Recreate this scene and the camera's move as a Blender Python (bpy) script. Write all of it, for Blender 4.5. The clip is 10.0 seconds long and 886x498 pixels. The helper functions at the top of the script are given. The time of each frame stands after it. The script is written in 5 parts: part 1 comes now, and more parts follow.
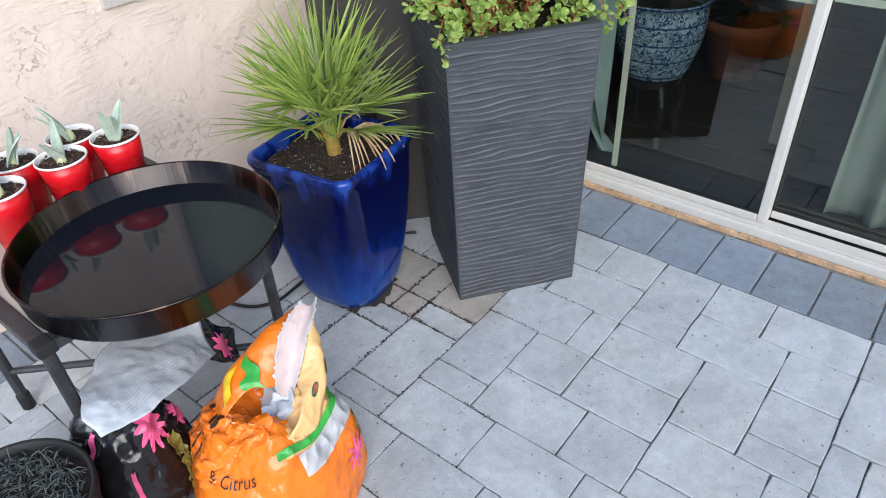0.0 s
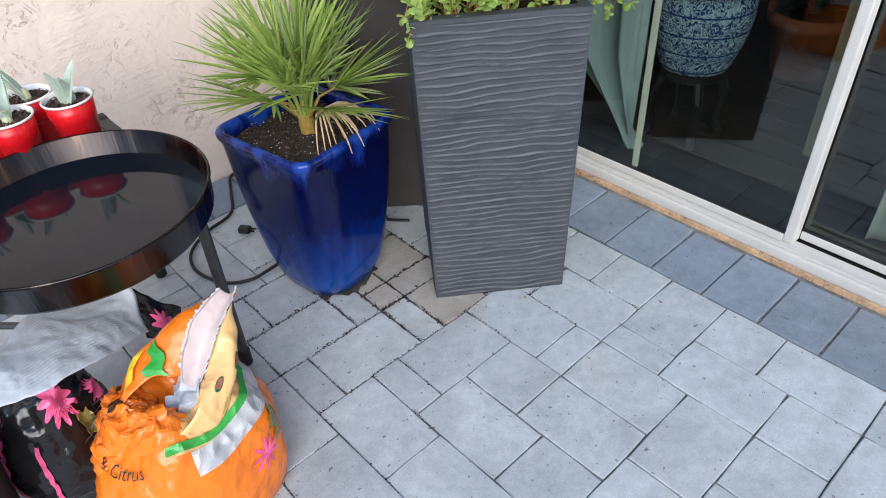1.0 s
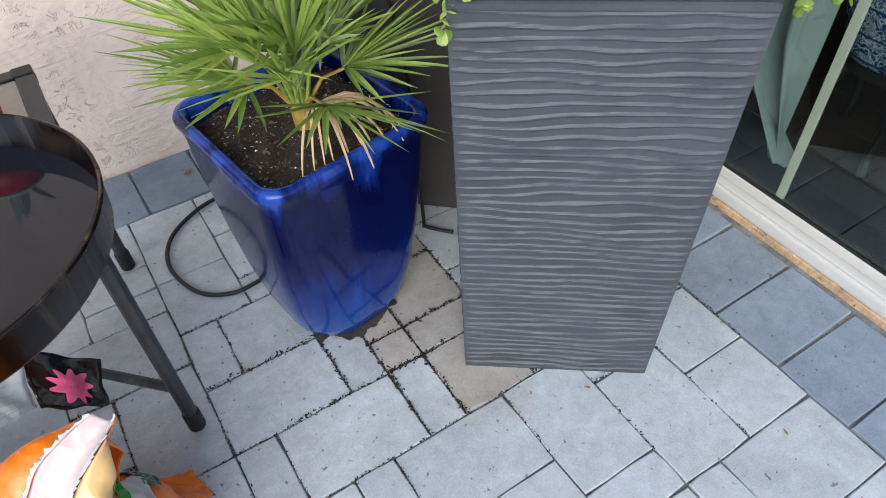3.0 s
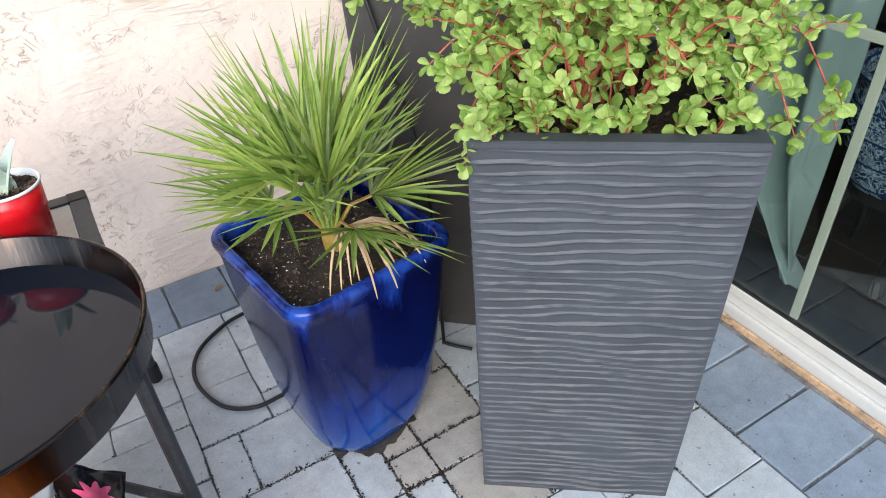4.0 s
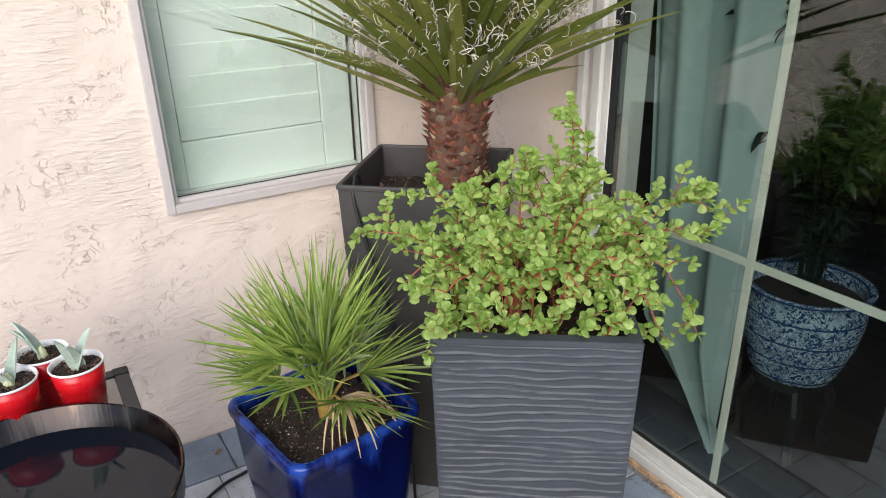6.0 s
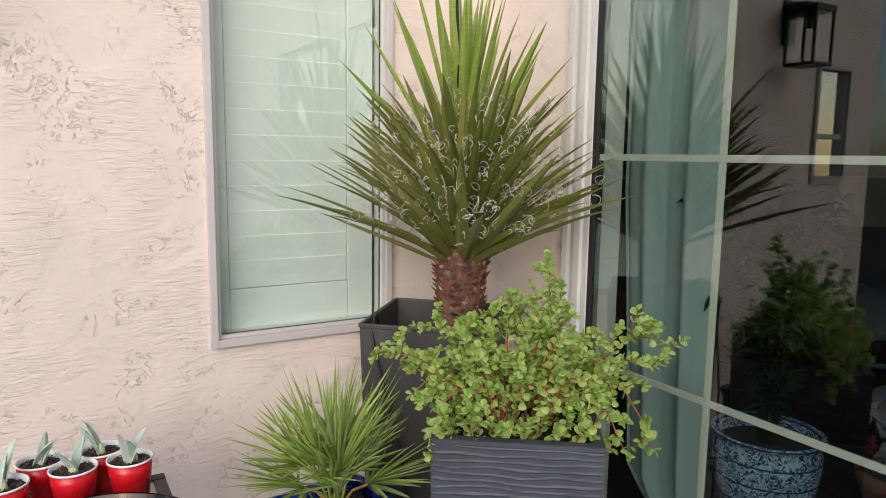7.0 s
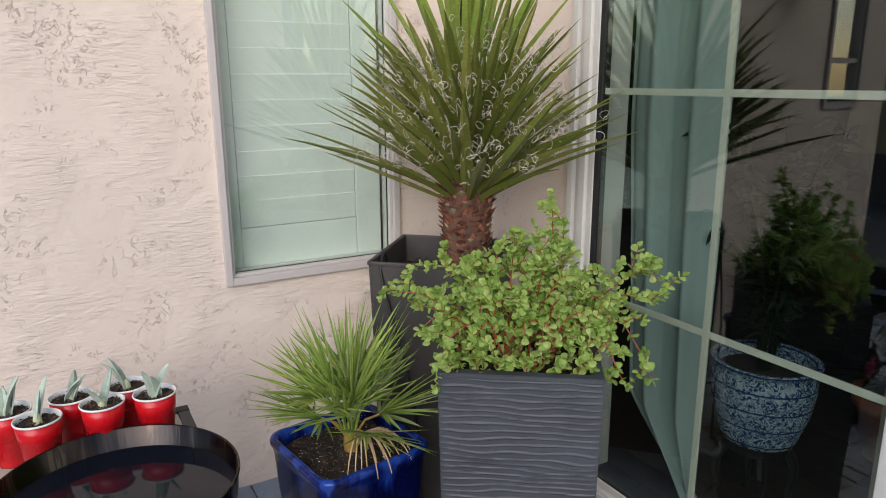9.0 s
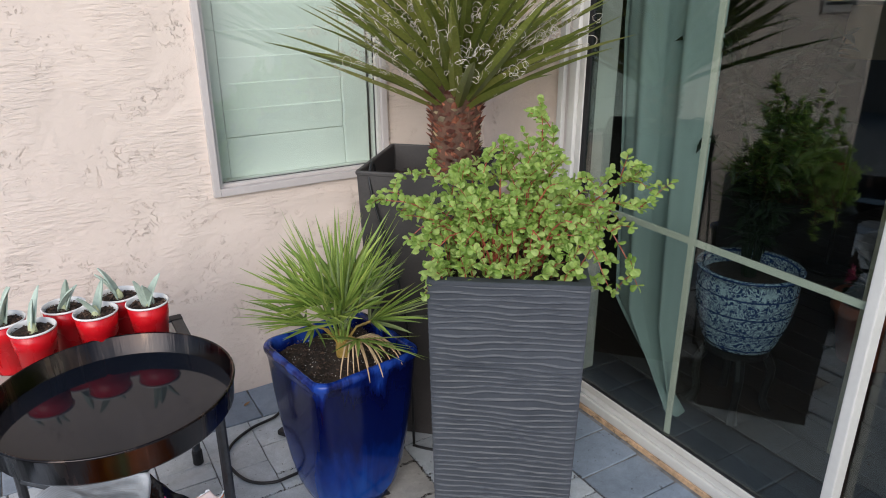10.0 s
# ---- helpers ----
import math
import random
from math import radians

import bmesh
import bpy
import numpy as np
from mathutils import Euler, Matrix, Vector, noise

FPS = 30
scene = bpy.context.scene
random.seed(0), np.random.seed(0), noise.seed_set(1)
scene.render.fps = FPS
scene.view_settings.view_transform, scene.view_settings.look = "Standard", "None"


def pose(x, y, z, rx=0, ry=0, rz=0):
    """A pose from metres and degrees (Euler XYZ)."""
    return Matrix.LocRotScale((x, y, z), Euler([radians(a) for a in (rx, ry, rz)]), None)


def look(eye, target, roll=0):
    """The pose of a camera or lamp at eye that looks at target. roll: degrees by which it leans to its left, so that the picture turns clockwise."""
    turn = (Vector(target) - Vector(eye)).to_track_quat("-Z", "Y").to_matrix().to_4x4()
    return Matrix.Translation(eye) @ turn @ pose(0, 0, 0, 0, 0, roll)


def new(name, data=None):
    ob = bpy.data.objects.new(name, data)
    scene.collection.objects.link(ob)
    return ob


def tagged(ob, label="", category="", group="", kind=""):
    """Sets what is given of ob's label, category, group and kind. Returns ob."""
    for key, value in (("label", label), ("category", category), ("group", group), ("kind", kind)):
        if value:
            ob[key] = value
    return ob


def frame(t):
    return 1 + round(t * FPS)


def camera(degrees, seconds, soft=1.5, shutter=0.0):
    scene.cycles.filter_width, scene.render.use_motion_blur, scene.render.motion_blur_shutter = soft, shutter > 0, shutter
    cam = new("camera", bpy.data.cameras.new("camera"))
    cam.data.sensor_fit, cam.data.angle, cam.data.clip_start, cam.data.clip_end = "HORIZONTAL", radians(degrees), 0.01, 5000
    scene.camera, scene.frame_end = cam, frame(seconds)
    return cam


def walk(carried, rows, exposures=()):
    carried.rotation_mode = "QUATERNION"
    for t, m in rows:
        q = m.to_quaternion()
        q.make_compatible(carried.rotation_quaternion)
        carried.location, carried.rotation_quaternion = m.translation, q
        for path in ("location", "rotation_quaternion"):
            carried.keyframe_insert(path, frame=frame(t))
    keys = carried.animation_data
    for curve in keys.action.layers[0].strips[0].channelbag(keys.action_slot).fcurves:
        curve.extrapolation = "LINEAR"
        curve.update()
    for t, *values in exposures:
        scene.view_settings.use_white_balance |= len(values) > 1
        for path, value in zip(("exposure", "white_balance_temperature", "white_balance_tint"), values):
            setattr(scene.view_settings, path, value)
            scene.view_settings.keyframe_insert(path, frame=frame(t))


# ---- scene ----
cam = camera(65.43, 10.0, soft=1.0)
PATH = [
    (0, (-1.9105, -1.8773, 1.2882), (-0.6993, -0.8461, 0.0759), -3.38),
    (0.2, (-1.8331, -1.9554, 1.2869), (-0.6038, -0.8354, 0.1759), -3.97),
    (0.5, (-1.7861, -1.9615, 1.2594), (-0.6087, -0.7547, 0.1836), -3.96),
    (0.7, (-1.7028, -2.0150, 1.2354), (-0.6535, -0.8015, 0.0410), -4.37),
    (1, (-1.6381, -1.9943, 1.2334), (-0.6157, -0.8148, -0.0170), -3.55),
    (1.3, (-1.5471, -1.9447, 1.2107), (-0.5677, -0.7717, -0.0795), -3.75),
    (1.5, (-1.4863, -1.8798, 1.1743), (-0.5291, -0.7043, -0.1304), -1.49),
    (1.7, (-1.4077, -1.8265, 1.1454), (-0.4778, -0.6556, -0.1827), -0.44),
    (2, (-1.3435, -1.7417, 1.1335), (-0.4792, -0.6202, -0.2791), -0.12),
    (2.2, (-1.2805, -1.6753, 1.1198), (-0.4809, -0.5759, -0.3471), -0.37),
    (3.3, (-1.1832, -1.5868, 1.1144), (-0.4915, -0.3638, -0.3089), -3.09),
    (3.5, (-1.1936, -1.5950, 1.1245), (-0.4804, -0.3159, -0.2375), -3.22),
    (4, (-1.2023, -1.6154, 1.1555), (-0.4289, -0.2262, -0.0578), -3.23),
    (4.5, (-1.2014, -1.6328, 1.1791), (-0.3684, -0.1652, 0.1058), -3.35),
    (5, (-1.2233, -1.6754, 1.2207), (-0.3498, -0.1570, 0.2556), -3.03),
    (5.2, (-1.2497, -1.7039, 1.2446), (-0.3657, -0.1857, 0.2889), -2.57),
    (6.3, (-1.3697, -1.9700, 1.3741), (-0.3817, -0.3596, 0.7181), -0.74),
    (6.5, (-1.4192, -2.0479, 1.3655), (-0.4142, -0.4056, 0.8242), -0.27),
    (7, (-1.4923, -2.1783, 1.3331), (-0.4819, -0.4729, 1.0673), 0.84),
    (7.5, (-1.4925, -2.1891, 1.3759), (-0.4808, -0.4713, 1.2162), 0.52),
    (8, (-1.4967, -2.1988, 1.3818), (-0.5118, -0.4776, 1.1222), 0.19),
    (8.5, (-1.4954, -2.2024, 1.3800), (-0.5182, -0.4989, 1.0015), -0.17),
    (9, (-1.4941, -2.2123, 1.3697), (-0.5313, -0.5243, 0.8967), -0.21),
    (9.5, (-1.5017, -2.2153, 1.3594), (-0.5378, -0.5674, 0.7633), -0.04),
    (10, (-1.4918, -2.2146, 1.3616), (-0.5432, -0.6059, 0.6459), -0.23),
]
EXPOSURES = [(0.0, 1.12, 6000, 8), (1.0, 1.1, 6000, 8), (2.0, 1.04, 6050, 7), (3.5, 1.42, 6050, 7), (4.5, 1.47, 6100, 7), (5.0, 1.30, 6150, 8), (6.5, 0.9, 6300, 10), (7.5, 0.44, 6500, 12), (7.7, 0.37, 6500, 12), (8.0, 0.28, 6500, 12), (9.0, 0.52, 6250, 10), (10.0, 0.70, 6080, 9)]
walk(cam, [(t, look(eye, target, roll)) for t, eye, target, roll in PATH], EXPOSURES)

# ---- light ----
world = bpy.data.worlds.new("sky")
scene.world = world
world.use_nodes = True
wn, wl = world.node_tree.nodes, world.node_tree.links
SUN_EL, SUN_AZ = 30.0, 220.0
sky = wn.new("ShaderNodeTexSky")
sky.sky_type = "NISHITA"
sky.sun_disc = False
sky.sun_elevation = radians(SUN_EL)
sky.sun_rotation = radians(SUN_AZ)
sky.air_density = 1.0
sky.dust_density = 1.5
wn["Background"].inputs["Strength"].default_value = 0.12
wl.new(sky.outputs[0], wn["Background"].inputs["Color"])
sun_data = bpy.data.lights.new("sun", "SUN")
sun_data.energy, sun_data.angle, sun_data.color = 1.3, radians(50), (1.0, 0.97, 0.935)
sun = new("sun", sun_data)
s_dir = Vector((math.sin(radians(SUN_AZ)) * math.cos(radians(SUN_EL)), math.cos(radians(SUN_AZ)) * math.cos(radians(SUN_EL)), math.sin(radians(SUN_EL))))
sun.matrix_world = look(tuple(s_dir * 8), (0, 0, 0))

# ---- materials ----


def nodes_of(name):
    m = bpy.data.materials.new(name)
    m.use_nodes = True
    nt = m.node_tree
    return m, nt, nt.nodes["Principled BSDF"], nt.nodes.new("ShaderNodeTexCoord")


def noise_node(nt, vec, scale, detail=4.0, rough=0.55, dist=0.0):
    n = nt.nodes.new("ShaderNodeTexNoise")
    n.inputs["Scale"].default_value = scale
    n.inputs["Detail"].default_value = detail
    n.inputs["Roughness"].default_value = rough
    n.inputs["Distortion"].default_value = dist
    nt.links.new(vec, n.inputs["Vector"])
    return n


def ramp(nt, fac, stops):
    r = nt.nodes.new("ShaderNodeValToRGB")
    while len(r.color_ramp.elements) < len(stops):
        r.color_ramp.elements.new(0.5)
    for e, (p, c) in zip(r.color_ramp.elements, stops):
        e.position, e.color = p, (*c, 1) if len(c) == 3 else c
    nt.links.new(fac, r.inputs[0])
    return r


def mix_rgb(nt, fac, a, b, mode="MIX"):
    n = nt.nodes.new("ShaderNodeMix")
    n.data_type, n.blend_type = "RGBA", mode
    for sock, v in ((n.inputs[0], fac), (n.inputs[6], a), (n.inputs[7], b)):
        if isinstance(v, (int, float)):
            sock.default_value = v
        elif isinstance(v, tuple):
            sock.default_value = (*v, 1)
        else:
            nt.links.new(v, sock)
    return n.outputs[2]


def maths(nt, op, a, b=0.0, c=0.0):
    n = nt.nodes.new("ShaderNodeMath")
    n.operation = op
    for i, v in enumerate((a, b, c)):
        if isinstance(v, (int, float)):
            n.inputs[i].default_value = v
        else:
            nt.links.new(v, n.inputs[i])
    return n.outputs[0]


def bump_to(nt, bsdf, height, strength, distance):
    b = nt.nodes.new("ShaderNodeBump")
    b.inputs["Strength"].default_value = strength
    b.inputs["Distance"].default_value = distance
    nt.links.new(height, b.inputs["Height"])
    nt.links.new(b.outputs[0], bsdf.inputs["Normal"])
    return b


def mat(name, base, rough=0.6, metal=0.0, vary=0.18, scale=6.0, fine=80.0, bump=0.25, depth=0.001, rand=0.0, island=0.0, stain=None, stain_at=(0.6, 0.75), coat=0.0, ior=1.45, trans=0.0):
    """A plain surface with large and fine variation, stains, relief, and a shift from piece to piece."""
    m, nt, p, tc = nodes_of(name)
    big = noise_node(nt, tc.outputs["Object"], scale, 3, 0.6, 0.3)
    small = noise_node(nt, tc.outputs["Object"], fine, 5, 0.65)
    lo = tuple(c * (1 - vary) for c in base)
    hi = tuple(min(1, c * (1 + vary)) for c in base)
    col = ramp(nt, big.outputs[0], [(0.3, lo), (0.7, hi)]).outputs[0]
    g = ramp(nt, small.outputs[0], [(0.3, (1 - vary * 0.7,) * 3), (0.7, (1 + vary * 0.5,) * 3)]).outputs[0]
    col = mix_rgb(nt, 1.0, col, g, "MULTIPLY")
    if stain:
        s = noise_node(nt, tc.outputs["Object"], scale * 2.3, 6, 0.7, 0.8)
        f = ramp(nt, s.outputs[0], [(stain_at[0], (0, 0, 0)), (stain_at[1], (1, 1, 1))]).outputs[0]
        col = mix_rgb(nt, f, col, stain)
    if rand or island:
        src = nt.nodes.new("ShaderNodeObjectInfo").outputs["Random"] if rand else nt.nodes.new("ShaderNodeNewGeometry").outputs["Random Per Island"]
        a = rand or island
        k = ramp(nt, src, [(0.0, (1 - a, 1 - a, 1 - a * 0.8)), (1.0, (1 + a * 0.6, 1 + a * 0.6, 1 + a * 0.5))]).outputs[0]
        col = mix_rgb(nt, 1.0, col, k, "MULTIPLY")
    nt.links.new(col, p.inputs["Base Color"])
    rr = ramp(nt, big.outputs[0], [(0.25, (max(0.02, rough * 0.8),) * 3), (0.75, (min(1, rough * 1.2),) * 3)]).outputs[0]
    nt.links.new(rr, p.inputs["Roughness"])
    p.inputs["Metallic"].default_value = metal
    p.inputs["IOR"].default_value = ior
    p.inputs["Coat Weight"].default_value = coat
    p.inputs["Coat Roughness"].default_value = 0.06
    if trans:
        out = nt.nodes["Material Output"]
        tr = nt.nodes.new("ShaderNodeBsdfTranslucent")
        nt.links.new(col, tr.inputs[0])
        mx = nt.nodes.new("ShaderNodeMixShader")
        mx.inputs[0].default_value = trans
        nt.links.new(p.outputs[0], mx.inputs[1])
        nt.links.new(tr.outputs[0], mx.inputs[2])
        nt.links.new(mx.outputs[0], out.inputs[0])
    if bump:
        bump_to(nt, p, small.outputs[0], bump, depth)
    return m


def stucco_mat(name, base):
    """Trowelled stucco: smooth patches, fields of combed diagonal ridges, and clusters of short torn cracks."""
    m, nt, p, tc = nodes_of(name)
    v = tc.outputs["Object"]

    def turned(angle, sx, sz):
        mp = nt.nodes.new("ShaderNodeMapping")
        mp.inputs["Rotation"].default_value = (0, radians(angle), 0)
        mp.inputs["Scale"].default_value = (sx, 1, sz)
        nt.links.new(v, mp.inputs[0])
        return mp.outputs[0]

    field = noise_node(nt, v, 3.4, 4, 0.6, 0.4)
    comb = noise_node(nt, turned(32, 0.22, 1.3), 62, 5, 0.6, 0.8)
    lump = noise_node(nt, turned(-20, 0.7, 1.1), 17, 4, 0.55, 0.6)
    curl = noise_node(nt, v, 22, 4, 0.6, 1.6)
    broken = noise_node(nt, v, 38, 3, 0.6)
    clump = noise_node(nt, v, 6.0, 3, 0.6, 0.6)
    grain = noise_node(nt, v, 240, 2)
    # combed fields
    cm = ramp(nt, field.outputs[0], [(0.42, (0, 0, 0)), (0.58, (1, 1, 1))]).outputs[0]
    ch = maths(nt, "MULTIPLY", comb.outputs[0], cm)
    # torn cracks: a thin band of the curl noise, cut short and gathered in clumps
    line = ramp(nt, curl.outputs[0], [(0.465, (0, 0, 0)), (0.49, (1, 1, 1)), (0.505, (1, 1, 1)), (0.53, (0, 0, 0))]).outputs[0]
    cut = ramp(nt, broken.outputs[0], [(0.47, (0, 0, 0)), (0.54, (1, 1, 1))]).outputs[0]
    many = ramp(nt, clump.outputs[0], [(0.49, (0, 0, 0)), (0.63, (1, 1, 1))]).outputs[0]
    crack = maths(nt, "MULTIPLY", maths(nt, "MULTIPLY", line, cut), many)
    h = maths(nt, "MULTIPLY_ADD", ch, 1.4, maths(nt, "MULTIPLY", lump.outputs[0], 0.9))
    h = maths(nt, "MULTIPLY_ADD", crack, -0.5, h)
    h = maths(nt, "MULTIPLY_ADD", grain.outputs[0], 0.08, h)
    bump_to(nt, p, h, 0.95, 0.0046)
    tone = noise_node(nt, v, 1.6, 5, 0.6)
    col = ramp(nt, tone.outputs[0], [(0.3, tuple(c * 0.94 for c in base)), (0.7, tuple(c * 1.05 for c in base))]).outputs[0]
    # crack recesses tinted darker, their shade put into the colour
    crack_shade = ramp(nt, crack, [(0.0, (1, 1, 1)), (1.0, (0.90, 0.86, 0.83))]).outputs[0]
    nt.links.new(mix_rgb(nt, 1.0, col, crack_shade, "MULTIPLY"), p.inputs["Base Color"])
    p.inputs["Roughness"].default_value = 0.9
    return m


def paver_mat(name, base, rand):
    """Concrete paver: mottled face, fine sand grain, small pits and pale bloom."""
    m, nt, p, tc = nodes_of(name)
    info = nt.nodes.new("ShaderNodeObjectInfo")
    isl = nt.nodes.new("ShaderNodeNewGeometry")
    add = nt.nodes.new("ShaderNodeVectorMath")
    add.operation = "ADD"
    geo = nt.nodes.new("ShaderNodeNewGeometry")
    nt.links.new(geo.outputs["Position"], add.inputs[0])
    v = add.outputs[0]
    big = noise_node(nt, v, 7, 5, 0.65, 0.5)
    mid = noise_node(nt, v, 34, 5, 0.7, 0.4)
    fine = noise_node(nt, v, 300, 3, 0.7)
    pits = noise_node(nt, v, 75, 2, 0.5)
    col = ramp(nt, big.outputs[0], [(0.3, tuple(c * 0.84 for c in base)), (0.5, base), (0.72, tuple(c * 1.17 for c in base))]).outputs[0]
    g = ramp(nt, mid.outputs[0], [(0.3, (0.86, 0.86, 0.86)), (0.7, (1.08, 1.08, 1.08))]).outputs[0]
    col = mix_rgb(nt, 1.0, col, g, "MULTIPLY")
    g = ramp(nt, fine.outputs[0], [(0.3, (0.85, 0.85, 0.85)), (0.7, (1.1, 1.1, 1.1))]).outputs[0]
    col = mix_rgb(nt, 1.0, col, g, "MULTIPLY")
    d = ramp(nt, pits.outputs[0], [(0.27, (0.45, 0.43, 0.4)), (0.31, (1, 1, 1))]).outputs[0]
    col = mix_rgb(nt, 1.0, col, d, "MULTIPLY")
    k = ramp(nt, info.outputs["Random"], [(0.0, (1 - rand, 1 - rand, 1 - rand)), (0.5, (1.0, 0.99, 0.97)), (1.0, (1 + rand * 0.7, 1 + rand * 0.7, 1 + rand * 0.75))]).outputs[0]
    col = mix_rgb(nt, 1.0, col, k, "MULTIPLY")
    k = ramp(nt, isl.outputs["Random Per Island"], [(0.0, (0.95, 0.95, 0.95)), (1.0, (1.05, 1.05, 1.05))]).outputs[0]
    col = mix_rgb(nt, 1.0, col, k, "MULTIPLY")
    warm = ramp(nt, noise_node(nt, v, 3.1, 3).outputs[0], [(0.55, (1, 1, 1)), (0.75, (1.02, 0.94, 0.86))]).outputs[0]
    col = mix_rgb(nt, 1.0, col, warm, "MULTIPLY")
    nt.links.new(col, p.inputs["Base Color"])
    p.inputs["Roughness"].default_value = 0.72
    h = maths(nt, "MULTIPLY_ADD", mid.outputs[0], 1.5, fine.outputs[0])
    bump_to(nt, p, h, 0.35, 0.0012)
    return m


def glass_mat(name, tint, flat, steep):
    """A pane: clear and slightly tinted, mirrored more at a slant."""
    m, nt, p, tc = nodes_of(name)
    nt.nodes.remove(p)
    out = nt.nodes["Material Output"]
    tr = nt.nodes.new("ShaderNodeBsdfTransparent")
    tr.inputs[0].default_value = (*tint, 1)
    gl = nt.nodes.new("ShaderNodeBsdfGlossy")
    gl.inputs["Roughness"].default_value = 0.004
    gl.inputs["Color"].default_value = (0.98, 1, 0.98, 1)
    lw = nt.nodes.new("ShaderNodeLayerWeight")
    lw.inputs["Blend"].default_value = 0.5
    refl = maths(nt, "MULTIPLY_ADD", maths(nt, "POWER", lw.outputs["Facing"], 3.0), steep, flat)
    wav = noise_node(nt, tc.outputs["Object"], 2.2, 1)
    b = nt.nodes.new("ShaderNodeBump")
    b.inputs["Strength"].default_value = 0.12
    b.inputs["Distance"].default_value = 0.002
    nt.links.new(wav.outputs[0], b.inputs["Height"])
    nt.links.new(b.outputs[0], gl.inputs["Normal"])
    mx = nt.nodes.new("ShaderNodeMixShader")
    nt.links.new(refl, mx.inputs[0])
    nt.links.new(tr.outputs[0], mx.inputs[1])
    nt.links.new(gl.outputs[0], mx.inputs[2])
    nt.links.new(mx.outputs[0], out.inputs[0])
    return m


def glaze_mat(name):
    """Cobalt glaze, paler and streaked where it ran thin near the foot, worn at the rim."""
    m, nt, p, tc = nodes_of(name)
    v = tc.outputs["Object"]
    sep = nt.nodes.new("ShaderNodeSeparateXYZ")
    nt.links.new(v, sep.inputs[0])
    mp = nt.nodes.new("ShaderNodeMapping")
    mp.inputs["Scale"].default_value = (1, 1, 0.22)
    nt.links.new(v, mp.inputs[0])
    runs = noise_node(nt, mp.outputs[0], 16, 4, 0.6, 0.5)
    cloud = noise_node(nt, v, 9, 4, 0.6, 0.6)
    z = maths(nt, "MULTIPLY_ADD", runs.outputs[0], 0.30, sep.outputs[2])
    z = maths(nt, "MULTIPLY_ADD", cloud.outputs[0], 0.10, z)
    col = ramp(nt, z, [(0.25, (0.005, 0.048, 0.25)), (0.34, (0.003, 0.020, 0.15)), (0.45, (0.0015, 0.005, 0.050)), (0.60, (0.0012, 0.002, 0.028)), (0.640, (0.004, 0.013, 0.11)), (0.67, (0.016, 0.05, 0.27))])
    nt.links.new(col.outputs[0], p.inputs["Base Color"])
    p.inputs["Roughness"].default_value = 0.12
    p.inputs["Coat Weight"].default_value = 0.0
    p.inputs["IOR"].default_value = 1.36
    p.inputs["Coat Roughness"].default_value = 0.03
    bump_to(nt, p, runs.outputs[0], 0.25, 0.002)
    return m


def porcelain_mat(name):
    """Blue and white porcelain: fine scrolls in cobalt and white, ringed at the rim and the foot, with pale oval medallions."""
    m, nt, p, tc = nodes_of(name)
    v = tc.outputs["Object"]
    scroll = noise_node(nt, v, 36, 2, 0.5, 2.4)
    a = ramp(nt, scroll.outputs[0], [(0.44, (0, 0, 0)), (0.47, (1, 1, 1)), (0.53, (1, 1, 1)), (0.56, (0, 0, 0))]).outputs[0]
    leafy = noise_node(nt, v, 26, 2, 0.5, 1.8)
    b = ramp(nt, leafy.outputs[0], [(0.52, (0, 0, 0)), (0.56, (1, 1, 1))]).outputs[0]
    sep = nt.nodes.new("ShaderNodeSeparateXYZ")
    nt.links.new(v, sep.inputs[0])
    ground = ramp(nt, sep.outputs[2], [(0.0, (0.7, 0.7, 0.7)), (0.05, (0.25, 0.25, 0.25)), (0.2, (0.35, 0.35, 0.35)), (0.255, (0.8, 0.8, 0.8)), (0.29, (0.3, 0.3, 0.3))]).outputs[0]
    k = maths(nt, "MAXIMUM", a, maths(nt, "MULTIPLY", b, ground))
    ring = maths(nt, "SINE", maths(nt, "MULTIPLY", sep.outputs[2], 88.0))
    rd = ramp(nt, ring, [(0.95, (0, 0, 0)), (0.98, (1, 1, 1))]).outputs[0]
    k = maths(nt, "SUBTRACT", k, rd)
    col = mix_rgb(nt, k, (0.010, 0.030, 0.115), (0.38, 0.47, 0.52))
    nt.links.new(col, p.inputs["Base Color"])
    p.inputs["Roughness"].default_value = 0.12
    return m


def steel_mat(name, base):
    """Blued sheet steel, rolled: reflections up the rim put into the colour as streaks, patches of brown bloom."""
    m, nt, p, tc = nodes_of(name)
    v = tc.outputs["Object"]
    mp = nt.nodes.new("ShaderNodeMapping")
    mp.inputs["Scale"].default_value = (1, 1, 0.03)
    nt.links.new(v, mp.inputs[0])
    streak = noise_node(nt, mp.outputs[0], 13, 5, 0.62, 0.3)
    cloud = noise_node(nt, v, 6, 4, 0.6, 0.5)
    c = ramp(nt, cloud.outputs[0], [(0.35, base), (0.75, (base[0] * 1.5, base[1] * 1.15, base[2] * 0.95))]).outputs[0]
    # the pale end of the ramp paints bright reflections onto the rim
    k = ramp(nt, streak.outputs[0], [(0.35, (0.7, 0.7, 0.75)), (0.53, (1.0, 1.0, 1.05)), (0.72, (4.6, 4.1, 3.6))]).outputs[0]
    nt.links.new(mix_rgb(nt, 1.0, c, k, "MULTIPLY"), p.inputs["Base Color"])
    r = ramp(nt, streak.outputs[0], [(0.3, (0.14, 0.14, 0.14)), (0.7, (0.34, 0.34, 0.34))]).outputs[0]
    nt.links.new(r, p.inputs["Roughness"])
    p.inputs["Metallic"].default_value = 1.0
    bump_to(nt, p, streak.outputs[0], 0.5, 0.004)
    return m


